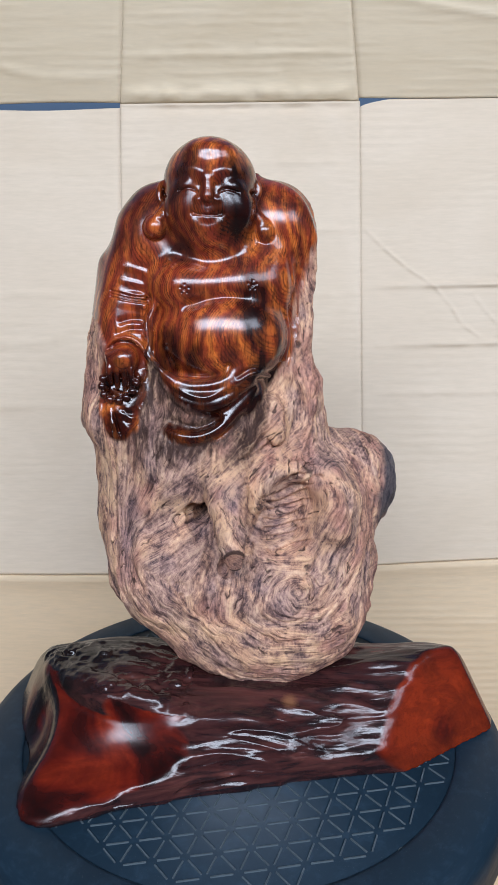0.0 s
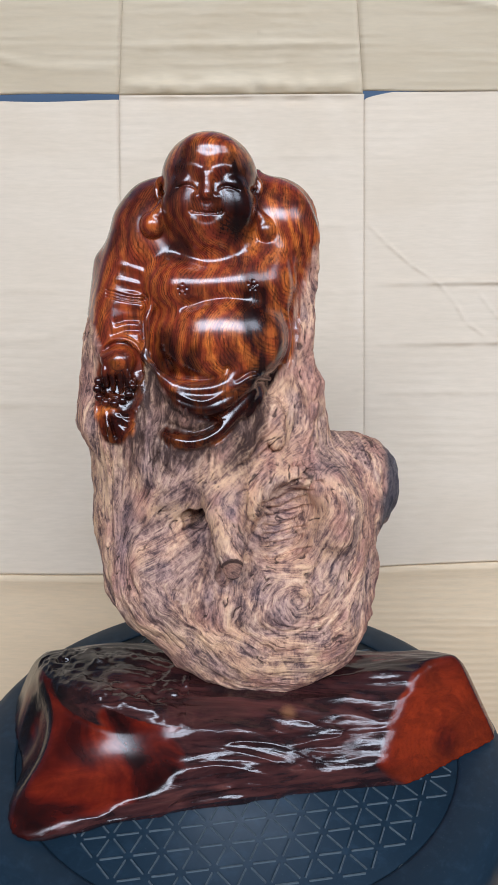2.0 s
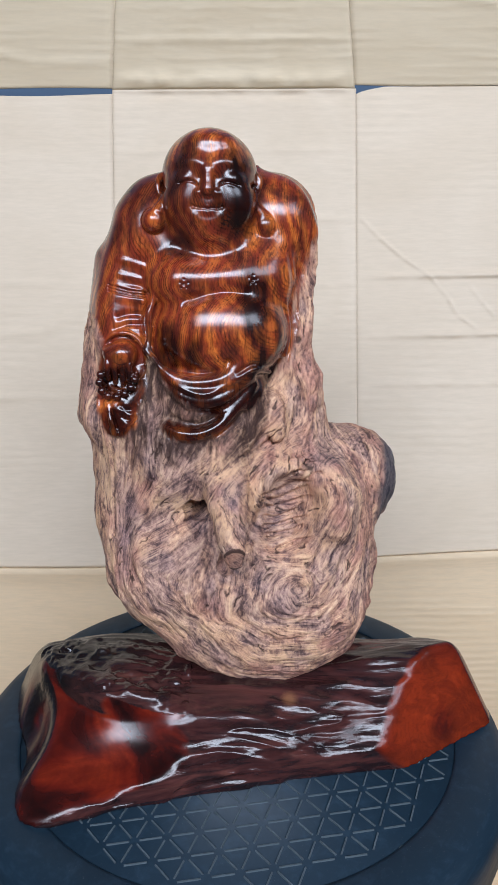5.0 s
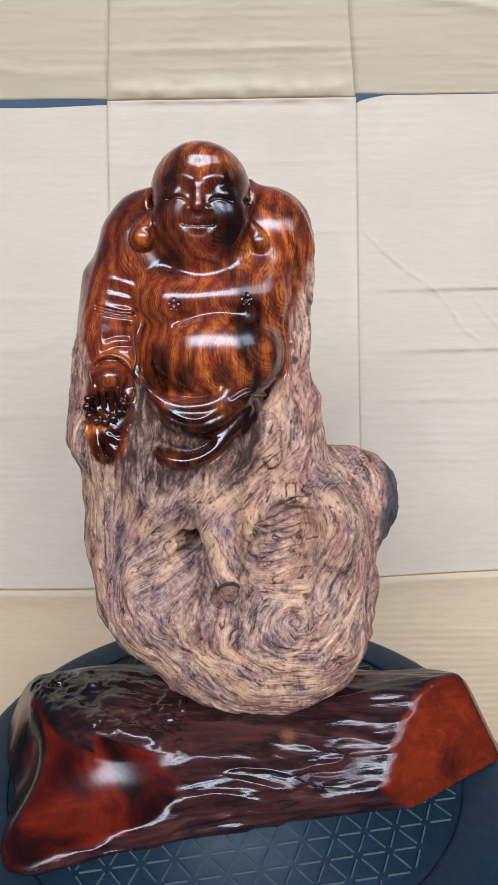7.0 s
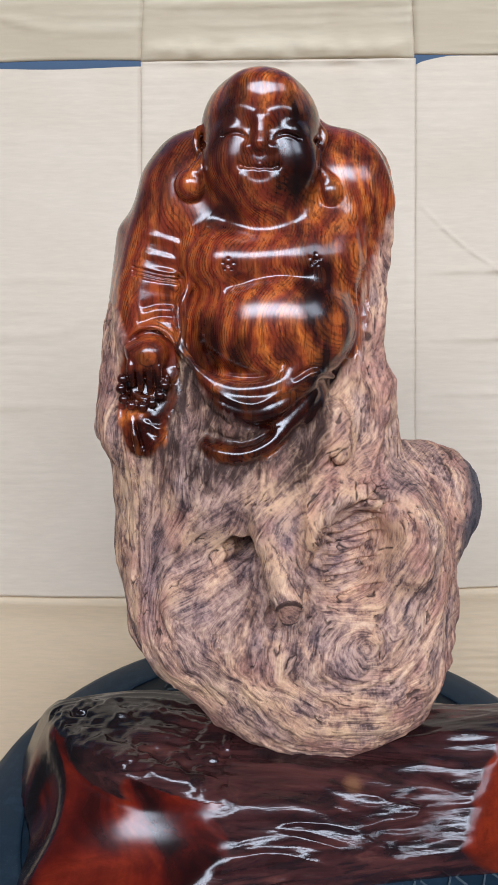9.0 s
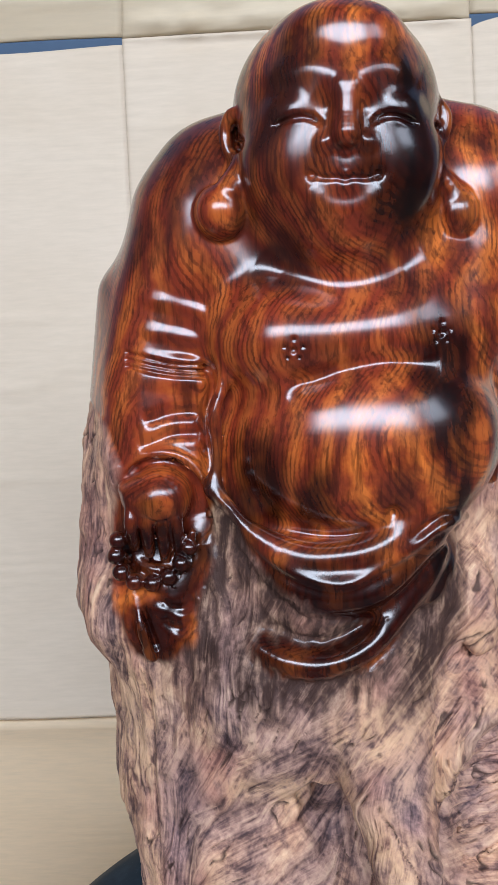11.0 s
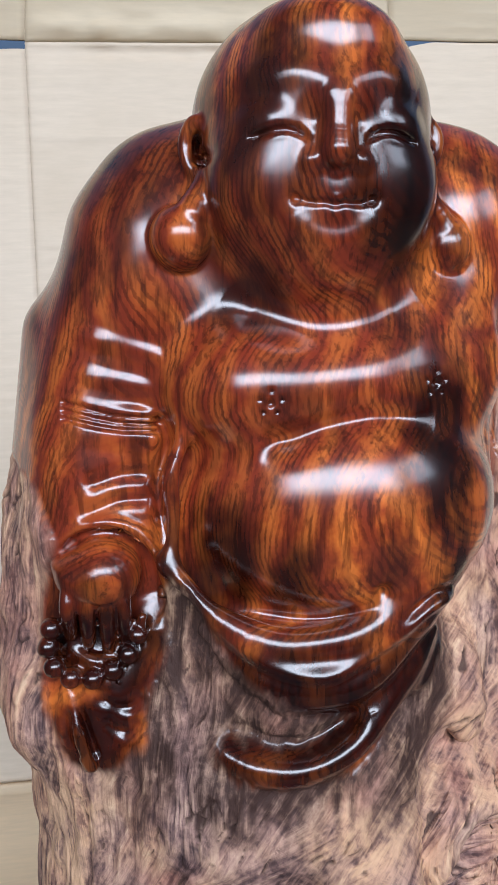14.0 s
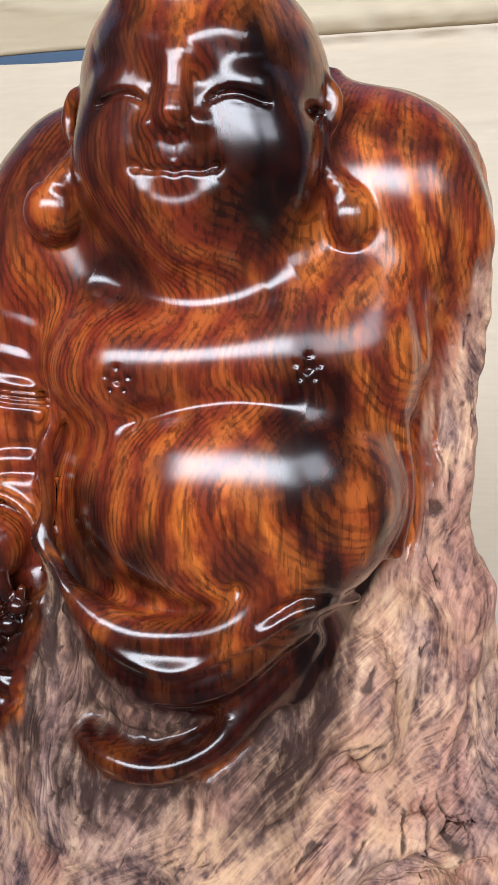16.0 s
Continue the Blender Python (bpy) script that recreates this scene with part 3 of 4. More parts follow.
    f.rod([(-70, 12, 264), (-61, 6, 254), (-50, 3.5, 247.5), (-37, 2.4, 244.2), (-22, 2.0, 246), (-11, 2.6, 252), (-1, 4.5, 261), (8, 11, 263), (16, 24, 258)], [2.4, 2.8, 3.0, 3.4, 3.4, 3.0, 2.6, 2.2, 1.2], 3.5)
    f.rod([(-16, 2.5, 241), (-4, 4.5, 248), (7, 10, 254), (16, 25, 250)], [2.0, 2.8, 2.8, 1.2], 4)
    f.rod([(-60, 8, 247), (-48, 3.5, 237), (-33, 2.0, 232), (-16, 3, 235), (2, 10, 246)], [2.0, 3.6, 4.6, 4.0, 2.2], 5)
    f.step([(-61, 250), (-48, 240), (-29, 235), (-11, 243), (3, 252), (18, 254)], 2.0, 2.6, 9)
    f.step([(-57, 238), (-44, 229), (-31, 225), (-16, 229), (0, 242), (14, 250)], 2.4, 1.8, 10)
    f.rod([(-55, 4, 211.5), (-46, 0.5, 208.5), (-34, -0.5, 208), (-20, 1, 214), (-7, 6, 228), (5, 13, 242)], [2.0, 3.6, 4.2, 4.4, 3.8, 2.2], 5.0)
    f.line([(-57, 218), (-44, 216), (-30, 216), (-16, 224)], 3.0, 2.4)
    f.line([(-8, 250), (4, 257), (18, 252)], 2.0, 1.2)
    f.egg((13, 38, 318), (18, 18, 28), 10)
    f.rod([(2, 22, 333), (10, 24, 324), (18, 28, 311), (25, 32, 294), (28, 34, 278), (26, 31, 262)], [1.4, 1.8, 2.2, 2.4, 2.4, 1.8], 5)
    f.line([(26, 335), (31, 310), (34, 284)], 1.6, 1.0, deep=70)
    # chest crease, neck, small rosettes, navel
    f.line([(-47, 299), (-39, 300), (-30, 303), (-21, 305), (-13, 305.5), (2, 304)], 4.0, 2.4)
    f.line([(-54, 338), (-42, 330), (-28, 327), (-14, 330), (-3, 338)], 6.5, 1.8)
    for x, z in ((-44, 310), (2, 314)):
        f.dimple(x, z, 1.1, 1.7)
        for k in range(5):
            f.dimple(x + 3.0 * math.cos(0.3 + 1.257 * k), z + 3.0 * math.sin(0.3 + 1.257 * k), 0.6, 0.9)
    f.dimple(-13, 259, 2.2, 2.0)
    # head
    f.egg((-29.4, 31, 382.0), (32.8, 35, 32.2), 3)
    f.egg((-29.2, 28, 360), (31.2, 29, 28), 10)
    f.egg((-42.5, 13, 364), (14, 12, 13), 12)
    f.egg((-15.5, 13, 364), (14, 12, 13), 12)
    f.egg((-29, 10.5, 345), (12, 8.5, 7), 8)
    f.egg((-29, 10.0, 357), (15, 11.5, 11), 9)
    f.line([(-50, 384.5), (-40, 388), (-29, 384), (-18, 388), (-8, 384.5)], 6.5, -2.0)
    f.line([(-44, 397.5), (-29, 396.5), (-14, 397.5)], 5.0, 0.4)
    f.egg((-29, 12, 401), (15, 12, 8), 9)
    for side in (-1, 1):
        x = -28.9 + 13.1 * side
        f.line([(x - 9 * side, 382), (x - 5 * side, 385), (x, 385), (x + 8 * side, 382)], 4.0, 1.0)
        f.dimple(x - 8.0 * side, 379.0, 3.6, 1.5)
        f.egg((x + 0.9 * side, 8.2, 378.2), (8.8, 9.9, 7.0), 2.8)
        f.line([(x - 6.8 * side, 373.2), (x - 3.5 * side, 375.3), (x, 376.0), (x + 4 * side, 375.2), (x + 8.4 * side, 374.0)], 0.8, 1.5)
        f.dimple(-29.1 + 9.6 * side, 360.2, 1.3, 1.5)
    f.rod([(-29.2, 2.2, 389), (-29.2, -2.9, 382.5), (-29.2, -3.6, 376), (-29.2, -4.2, 371)], [2.2, 3.0, 3.5, 4.2], 2.4)
    f.egg((-35.0, -0.4, 368.6), (3.4, 4.4, 3.2), 2.0)
    f.egg((-23.4, -0.4, 368.6), (3.4, 4.4, 3.2), 2.0)
    # the mouth lies in a shallow bowl, whose rim runs from corner to corner over the chin
    f.line([(-36.5, 359.8), (-33, 356.8), (-29.1, 356), (-25.2, 356.8), (-21.7, 359.8)], 4.0, 1.15, taper=False)
    f.line([(-39.5, 356.5), (-36, 351.5), (-29.1, 349.2), (-22.2, 351.5), (-18.7, 356.5)], 3.6, -0.5)
    f.egg((-29.1, 2.6, 361.0), (7.2, 3.6, 1.8), 2.8)
    f.line([(-29.1, 365.5), (-29.1, 363), (-29.1, 360.5)], 1.2, 0.35)
    f.egg((-29.1, 1.6, 356.4), (6.2, 3.8, 2.4), 2.6)
    f.line([(-39.0, 360.4), (-35, 359.2), (-31.5, 359.2), (-29.1, 358.6), (-26.7, 359.2), (-23, 359.0), (-19.3, 360.0)], 0.8, 1.0)
    # ears with long round lobes
    f.rod([(-59, 20, 366), (-63.2, 21, 370.5), (-64.4, 22, 376), (-62, 21, 381), (-58.5, 19, 380), (-57.5, 18, 374)], [2.2, 2.0, 2.0, 2.2, 2.0, 1.8], 1.2)
    f.rod([(-58.5, 19, 371), (-60, 16, 365), (-63.5, 13, 357)], [2.2, 2.8, 4.5], 2)
    f.egg((-66, 16, 351.5), (8.3, 8.8, 8.7), 1.0)
    f.dimple(-60.2, 372, 1.8, 2.4)
    f.line([(-61.4, 379), (-61, 374), (-60, 369)], 0.9, 1.6)
    f.rod([(-1, 24, 368), (3, 24, 373), (4.4, 25, 380), (1.0, 25, 385)], [2.0, 2.4, 2.6, 2.2], 1.4)
    f.rod([(1, 23, 376), (2.5, 22, 364), (6.5, 24, 357)], [2.4, 2.8, 4.5], 2)
    f.egg((9.0, 27, 351), (7.6, 8.5, 9.0), 1.4)
    f.dimple(0.6, 375.5, 1.6, 2.2)
    return f.d


# how the fibres of the root lie: place on the front and slope in degrees; and the knots they run round
FIBRES = ((-77, 189, 88), (-100, 176, 86), (-100, 131, 84), (-90, 94, -66), (-60, 195, 82), (-32, 193, 88), (-55, 172, 62), (-65, 143, 56), (-40, 167, 46), (-27, 175, 36),
          (-7, 184, 48), (-32, 154, 40), (-9, 158, -62), (-12, 134, -62), (11, 176, 76), (19, 217, 68), (34, 195, 54), (26, 156, -12), (27, 132, 6), (50, 140, 80),
          (75, 142, 76), (70, 186, -70), (79, 113, 58), (1, 42, -30), (30, 37, 2), (56, 50, 28), (-67, 78, -50), (-48, 60, -42), (-12, 90, 85), (-50, 120, 40))
KNOTS = ((34, 87, 15), (50, 98, 6))
PALE = ((-13, 148, 6, 16), (-106, 160, 9, 42), (-52, 155, 30, 9), (-20, 186, 30, 12), (6, 168, 8, 26), (58, 150, 9, 40), (-24, 60, 40, 12), (32, 205, 14, 22), (-98, 185, 10, 16), (20, 40, 30, 10))
# dull grey patches; the first two paint the shade round the broken branch
GREY_AND_SHADE = ((-32, 141, 9, 13), (-4, 109, 9, 7), (-85, 142, 11, 30), (-62, 196, 16, 20), (-7, 168, 8, 14), (-49, 156, 12, 7), (15, 97, 9, 12), (33, 84, 18, 15), (69, 110, 9, 18), (-8, 130, 7, 7), (24, 142, 12, 14), (-22, 92, 6, 16), (60, 186, 14, 8), (-60, 112, 16, 10))


def blobs(x, z, spots):
    total = np.zeros_like(x)
    for cx, cz, rx, rz in spots:
        total = np.maximum(total, np.exp(-((x - cx) / rx) ** 2 - ((z - cz) / rz) ** 2))
    return total


def fibre_fields(seed):
    """Noise drawn out along the fibres, fine, middling and broad, over the front: three sheets of 0.4 mm cells."""
    cell, wide, tall = 0.4, 900, 960
    gx, gz = np.meshgrid(np.arange(wide, dtype=np.float32) * cell - 180, np.arange(tall, dtype=np.float32) * cell, indexing="ij")
    flat = np.stack((gx.ravel(), gz.ravel(), np.zeros(gx.size, np.float32)), 1)
    c2, s2 = np.full(gx.size, -0.02, np.float32), np.zeros(gx.size, np.float32)
    for x, z, a in FIBRES:
        w = np.exp(-((flat[:, 0] - x) ** 2 + (flat[:, 1] - z) ** 2) / 17.0 ** 2)
        c2 += w * math.cos(radians(2 * a))
        s2 += w * math.sin(radians(2 * a))
    for x, z, r in KNOTS:
        dx, dz = flat[:, 0] - x, flat[:, 1] - z
        w = 0.13 * np.exp(-((dx * dx + dz * dz) / r ** 2) ** 2)
        turn = 2 * (np.arctan2(dz, dx) + math.pi / 2)
        c2 += w * np.cos(turn)
        s2 += w * np.sin(turn)
    angle = 0.5 * np.arctan2(s2, c2) + 0.40 * grain_noise(flat / 15.0, seed) + 0.28 * grain_noise(flat / 5.0, seed + 1)
    ux, uz = np.cos(angle).reshape(wide, tall), np.sin(angle).reshape(wide, tall)
    dots = np.random.RandomState(seed)
    sheets = []
    for size, reach in ((2, 5), (5, 12), (26, 20), (9, 22)):
        rough = dots.rand(wide // size + 2, tall // size + 2).astype(np.float32)
        i, j = np.arange(wide) / size, np.arange(tall) / size
        i0, j0 = i.astype(int), j.astype(int)
        fi, fj = (i - i0)[:, None].astype(np.float32), (j - j0)[None].astype(np.float32)
        row = rough[i0] * (1 - fi) + rough[i0 + 1] * fi
        speck = row[:, j0] * (1 - fj) + row[:, j0 + 1] * fj
        total = speck.copy()
        for way in (1, -1):
            px, pz = (gx + 180) / cell, gz / cell
            lx, lz = ux * way, uz * way
            for _ in range(reach):
                px, pz = px + 1.6 * lx, pz + 1.6 * lz
                a, b = np.clip(px, 0, wide - 1).astype(int), np.clip(pz, 0, tall - 1).astype(int)
                nx, nz = ux[a, b], uz[a, b]
                same = np.sign(nx * lx + nz * lz)
                lx, lz = nx * same, nz * same
                total += speck[a, b]
        total = (total - total.mean()) / total.std()
        sheets.append(np.clip(0.5 + 0.19 * total, 0, 1))
    sheets += [np.cos(2 * angle).reshape(wide, tall), np.sin(2 * angle).reshape(wide, tall)]
    return cell, sheets


def carved_figure():
    verts, quads = sculpt(block_solid, (-136, -36, 2), (136, 150, 424), 2.4, 2)
    x, y, z = verts.T
    wander = grain_noise(verts / 14.0, 1)
    outline = [(-70, 430), (-135, 390), (-135, 298), (-108, 284), (-102, 270), (-107, 240), (-105, 220), (-99, 203), (-89, 200), (-78, 212),
               (-72, 240), (-70, 262), (-64, 258), (-58, 246), (-54, 238), (-44, 231), (-32, 226), (-20, 222), (-8, 222), (4, 226), (12, 236), (17, 244), (22, 254),
               (31, 262), (35, 285), (36, 305), (40, 325), (44, 338), (48, 355), (48, 372), (25, 400), (10, 430)]
    low = 1 - ease(z, 225, 255)
    fringe = grain_noise(verts * np.array((0.5, 0.1, 0.06), np.float32), 21)
    lobe = np.full(len(x), 99.0, np.float32)
    hem = curve_through([(-54, 211.5), (-46, 208.5), (-34, 208), (-20, 214), (-6, 228), (6, 242)], 5)
    for a, b in zip(hem[:-1], hem[1:]):
        ab = b - a
        t = np.clip(((x - a[0]) * ab[0] + (z - a[1]) * ab[1]) / (ab @ ab), 0, 1)
        lobe = np.minimum(lobe, np.hypot(x - a[0] - t * ab[0], z - a[1] - t * ab[1]))
    edge = np.minimum(inside(x, z, outline), lobe - 4.5)
    worn = ease(x, 18, 28)
    polish = 1 - ease(edge + 1.5 * wander + low * 1.2 * fringe + 4.0 * worn * fringe, -1.5 - 2 * worn, 1.8 + low + 2.5 * worn)
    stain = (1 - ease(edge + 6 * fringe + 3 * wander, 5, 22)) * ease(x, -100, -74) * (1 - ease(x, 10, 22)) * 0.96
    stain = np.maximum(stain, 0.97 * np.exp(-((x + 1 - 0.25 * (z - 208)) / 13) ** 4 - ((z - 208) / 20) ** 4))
    # dark wood patches; the skirt's underside shade is painted in with them
    heart_and_shade = np.maximum(blobs(x, z, ((-24, 224, 62, 30), (8, 246, 22, 20), (0, 214, 18, 26), (6, 300, 15, 28), (-54, 266, 12, 20), (-9, 367, 21, 31), (-89, 242, 24, 22), (-92, 213, 18, 18),
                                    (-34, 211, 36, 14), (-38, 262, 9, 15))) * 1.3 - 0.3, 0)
    heart_and_shade = np.clip(heart_and_shade + 0.28 * (wander + 0.5 * grain_noise(verts / 5.0, 26)) * ease(heart_and_shade, 0.0, 0.2), 0, 1)
    heart_and_shade = 0.98 * ease(heart_and_shade, 0.0, 0.80)
    # shade painted into the small rosette holes
    for px, pz in ((-44, 310), (2, 314)):
        for k in range(6):
            ox, oz = (3.0 * math.cos(0.3 + 1.257 * k), 3.0 * math.sin(0.3 + 1.257 * k)) if k < 5 else (0, 0)
            heart_and_shade = np.maximum(heart_and_shade, np.exp(-((x - px - ox) ** 2 + (z - pz - oz) ** 2) / 0.6))
    slate = np.clip(ease(x + 0.35 * (y - 60) + 9 * wander, 100, 118) * ease(z, 118, 140) * (1 - ease(z, 186, 200)), 0, 0.9)
    loose = grain_noise(verts / 9.0, 22)
    pale = np.clip(blobs(x, z, PALE) + 0.55 * loose + 0.25 * grain_noise(verts / np.array((14.0, 14.0, 30.0), np.float32), 37), 0, 1)
    grey_and_shade = np.clip(1.3 * blobs(x, z, GREY_AND_SHADE) + 0.5 * grain_noise(verts / np.array((11.0, 11.0, 20.0), np.float32), 23), 0, 1)
    cell, sheets = fibre_fields(31)
    u = np.clip((x + 0.6 * (y - 25) * np.clip((x + 10) / 70, -1, 1) + 180) / cell, 0, 897)
    v = np.clip((z + 0.25 * (y - 25)) / cell, 0, 957)
    a, b = u.astype(int), v.astype(int)
    fu, fv = u - a, v - b
    strand, band, tone, seam, turn_x, turn_z = (q[a, b] * (1 - fu) * (1 - fv) + q[a + 1, b] * fu * (1 - fv) + q[a, b + 1] * (1 - fu) * fv + q[a + 1, b + 1] * fu * fv for q in sheets)
    crack = (1 - ease(np.abs(seam - 0.5), 0.012, 0.040)) * ease(grain_noise(verts / 12.0, 33) + 0.6 * grain_noise(verts / 4.0, 34), 0.12, 0.40)
    relief = 0.9 * (band - 0.5) + 0.4 * (strand - 0.5) + 2.6 * (tone - 0.5) + 1.8 * (seam - 0.5) - 1.1 * crack
    relief += 1.8 * grain_noise(verts / 20.0, 7) + 1.0 * grain_noise(verts / 7.0, 10)
    sawn = (y < -12) & (np.abs((verts - np.array((-5.5, -24, 125))) @ np.array((0.15, -0.86, -0.48))) < 0.8)
    rim = np.hypot(x + 5, (z - 125) * 1.1)
    crack = np.maximum(crack, sawn * ease(rim, 7.0, 8.0))
    strand, band, tone = np.where(sawn, 0.42 + 0.10 * np.sin(rim * 3.0), strand), np.where(sawn, 0.44, band), np.where(sawn, 0.62, tone)
    grey_and_shade, pale, relief = grey_and_shade * ~sawn, pale * ~sawn, relief * ~sawn
    verts = verts + facing(verts, quads) * ((1 - polish) * relief)[:, None].astype(np.float32)
    placed = ((verts - BLOCK_FOOT) @ np.array(BLOCK).T) * SIZE + np.array((0, 0, 0.48))
    me = quad_mesh("carved_figure", placed, quads, CARVED, (("polish", polish), ("stain", stain), ("heart_and_shade", heart_and_shade), ("slate", slate), ("pale", pale), ("grey_and_shade", grey_and_shade), ("crack", 0.9 * crack), ("fibre", np.stack((strand, band, tone), 1)), ("course", np.stack((turn_x, turn_z, 0 * x), 1))))
    return tagged(new("carved_figure", me), "polished rosewood laughing figure on a raw tree root", "statue")


carved_figure()


# ---- the lacquered log under it ----
SCOOP = (-78, -92, 52), (70, 50, 40)


def brim_edge(x):
    """How far forward the bark reaches over the scooped cut."""
    return np.interp(x, (-132, -119, -86, -40), (14, -6, -38, -49))


CUTS = (((-80, -62, 26), (-0.22, -0.46, 0.86)), ((139.5, 11, 52.5), (0.49, -0.74, 0.45)), ((139.5, 11, 52.5), (0.9, 0.02, 0.43)), ((-125, 0, 45), (-0.85, -0.20, 0.40)))


def off_plane(p, cut):
    point, normal = (np.array(v, np.float32) for v in cut)
    return (p - point) @ (normal / np.linalg.norm(normal))


def log_solid(p):
    f = Form(p)
    rows = np.array(((-150, -84, 40, 46), (-110, -92, 46, 53), (-72, -80, 52, 53), (-15, -67, 46, 47), (40, -56, 42, 46), (94, -46, 36, 53), (170, -48, 20, 55)))
    yf, yb, top = (table(rows[:, 0], rows[:, k], f.x, 12) for k in range(1, 4))
    b, c = (yb - yf) / 2, np.where(f.z > 14, top - 14, 34)
    u, v = np.abs(f.y - (yf + yb) / 2) / b, np.abs(f.z - 14) / c
    # the front slopes back above its lowest ridge, most at the thin end
    slope = 2.1 - 0.95 * ease(f.x, 25, 85)
    n = 2.6 + (slope - 2.6) * (ease(f.z, 10, 20) * ease(-f.y, -6 - (yf + yb) / 2, 6 - (yf + yb) / 2))
    s = (u ** n + v ** n + 1e-9) ** (1 / n)
    g = s ** (1 - n) * np.sqrt((u ** (n - 1) / b) ** 2 + (v ** (n - 1) / c) ** 2) + 1e-3
    f.d = np.clip((s - 1) / g, -30, 40).astype(np.float32)
    # furrows that run along the log, and lumps
    wave = 10 * grain_noise(p / 40.0, 14)
    run = np.stack(((f.x + wave) * 0.016, (f.y + 0.6 * wave) * 0.13, (f.z + wave * 0.5) * 0.13), 1)
    f.d += 2.2 * np.abs(grain_noise(run, 11)) - 1.1 + 0.55 * grain_noise(run * np.array((2.2, 2.0, 2.0), np.float32), 12) + 0.15 * grain_noise(run * 5.0, 15)
    f.d += 1.5 * grain_noise(p / 24.0, 16) + 0.35 * grain_noise(p / np.array((12.0, 6.0, 6.0), np.float32), 27)
    every = np.arange(len(p))
    for cut, soft in zip(CUTS, (5, 3, 7, 8)):
        f.carve(every, -off_plane(p, cut), soft)
    f.rod([(-118, 4, 38), (-96, -18, 41), (-68, -34, 41), (-34, -42, 38)], [9, 12, 12, 8], 4)
    brim = f.near((-130, -60, 30), (-30, 20, 60))
    back = ease(f.y[brim] - brim_edge(f.x[brim]), -1, 5)
    f.d[brim] += back * (1.6 * grain_noise(p[brim] / 8.0, 18) + 0.9 * grain_noise(p[brim] / 3.5, 19))
    f.egg(*SCOOP, 4, cut=True)
    f.egg((-150, -36, 30), (33, 36, 32), 16, cut=True)
    f.d = np.maximum(f.d, -f.z)
    return f.d


def log_stand():
    stand = tagged(new("log_stand"), "dark lacquered log with red cut ends lying on a stool", "log")
    verts, quads = sculpt(log_solid, (-160, -110, -8), (180, 70, 66), 3.0, 2)
    near = [np.abs(off_plane(verts, cut)) for cut in CUTS[:3]]
    q = (verts - np.array(SCOOP[0])) / np.array(SCOOP[1])
    near[0] = np.minimum(near[0], 43 * np.abs(np.sqrt((q * q).sum(1)) - 1))
    q = (verts - np.array((-150, -36, 30))) / np.array((33, 36, 32))
    near[0] = np.minimum(near[0], np.minimum(33 * np.abs(np.sqrt((q * q).sum(1)) - 1), np.abs(off_plane(verts, CUTS[3])))) + 40 * (verts[:, 0] > -25) + 40 * (verts[:, 1] > brim_edge(verts[:, 0]))
    left = 1 - ease(near[0] + 0.5 * grain_noise(verts / 9.0, 17), 1.2, 2.6)
    right = 1 - ease(np.minimum(near[1], near[2]) + 40 * (verts[:, 0] < 60), 0.8, 2.4)
    # sand the cut faces smooth
    held = np.maximum(left, right)[:, None]
    links = np.bincount(quads.ravel(), minlength=len(verts))[:, None]
    for _ in range(8):
        middle = verts[quads].mean(1)
        mean = np.stack([np.bincount(quads.ravel(), np.repeat(middle[:, k], 4), len(verts)) for k in range(3)], 1) / links
        verts = (verts + held * (mean - verts)).astype(np.float32)
    placed = verts * 0.001 + np.array((0, 0, 0.4805))
    owner = np.where(left[quads].mean(1) > 0.5, 1, np.where(right[quads].mean(1) > 0.5, 2, 0))
    face = np.maximum(left, right).astype(np.float32)
    for k, (name, label) in enumerate((("bark_body", ""), ("cut_face", "smooth red lacquered cut face"), ("cut_face", "smooth red lacquered cut face"))):
        used, index = np.unique(quads[owner == k], return_inverse=True)
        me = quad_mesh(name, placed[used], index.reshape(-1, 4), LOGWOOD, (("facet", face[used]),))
        me.normals_split_custom_set_from_vertices(facing(verts, quads)[used])
        ob = new(name, me)
        ob.parent = stand
        tagged(ob, label)
    return stand


log_stand()


# ---- the stool ----
def turned(profile, sides=96):
    bm = bmesh.new()
    rings = [[bm.verts.new((r * math.cos(2 * math.pi * k / sides), r * math.sin(2 * math.pi * k / sides), z)) for k in range(sides)] for r, z in profile]
    for a, b in zip(rings, rings[1:]):
        for k in range(sides):
            bm.faces.new((a[k], a[(k + 1) % sides], b[(k + 1) % sides], b[k]))
    return bm, rings


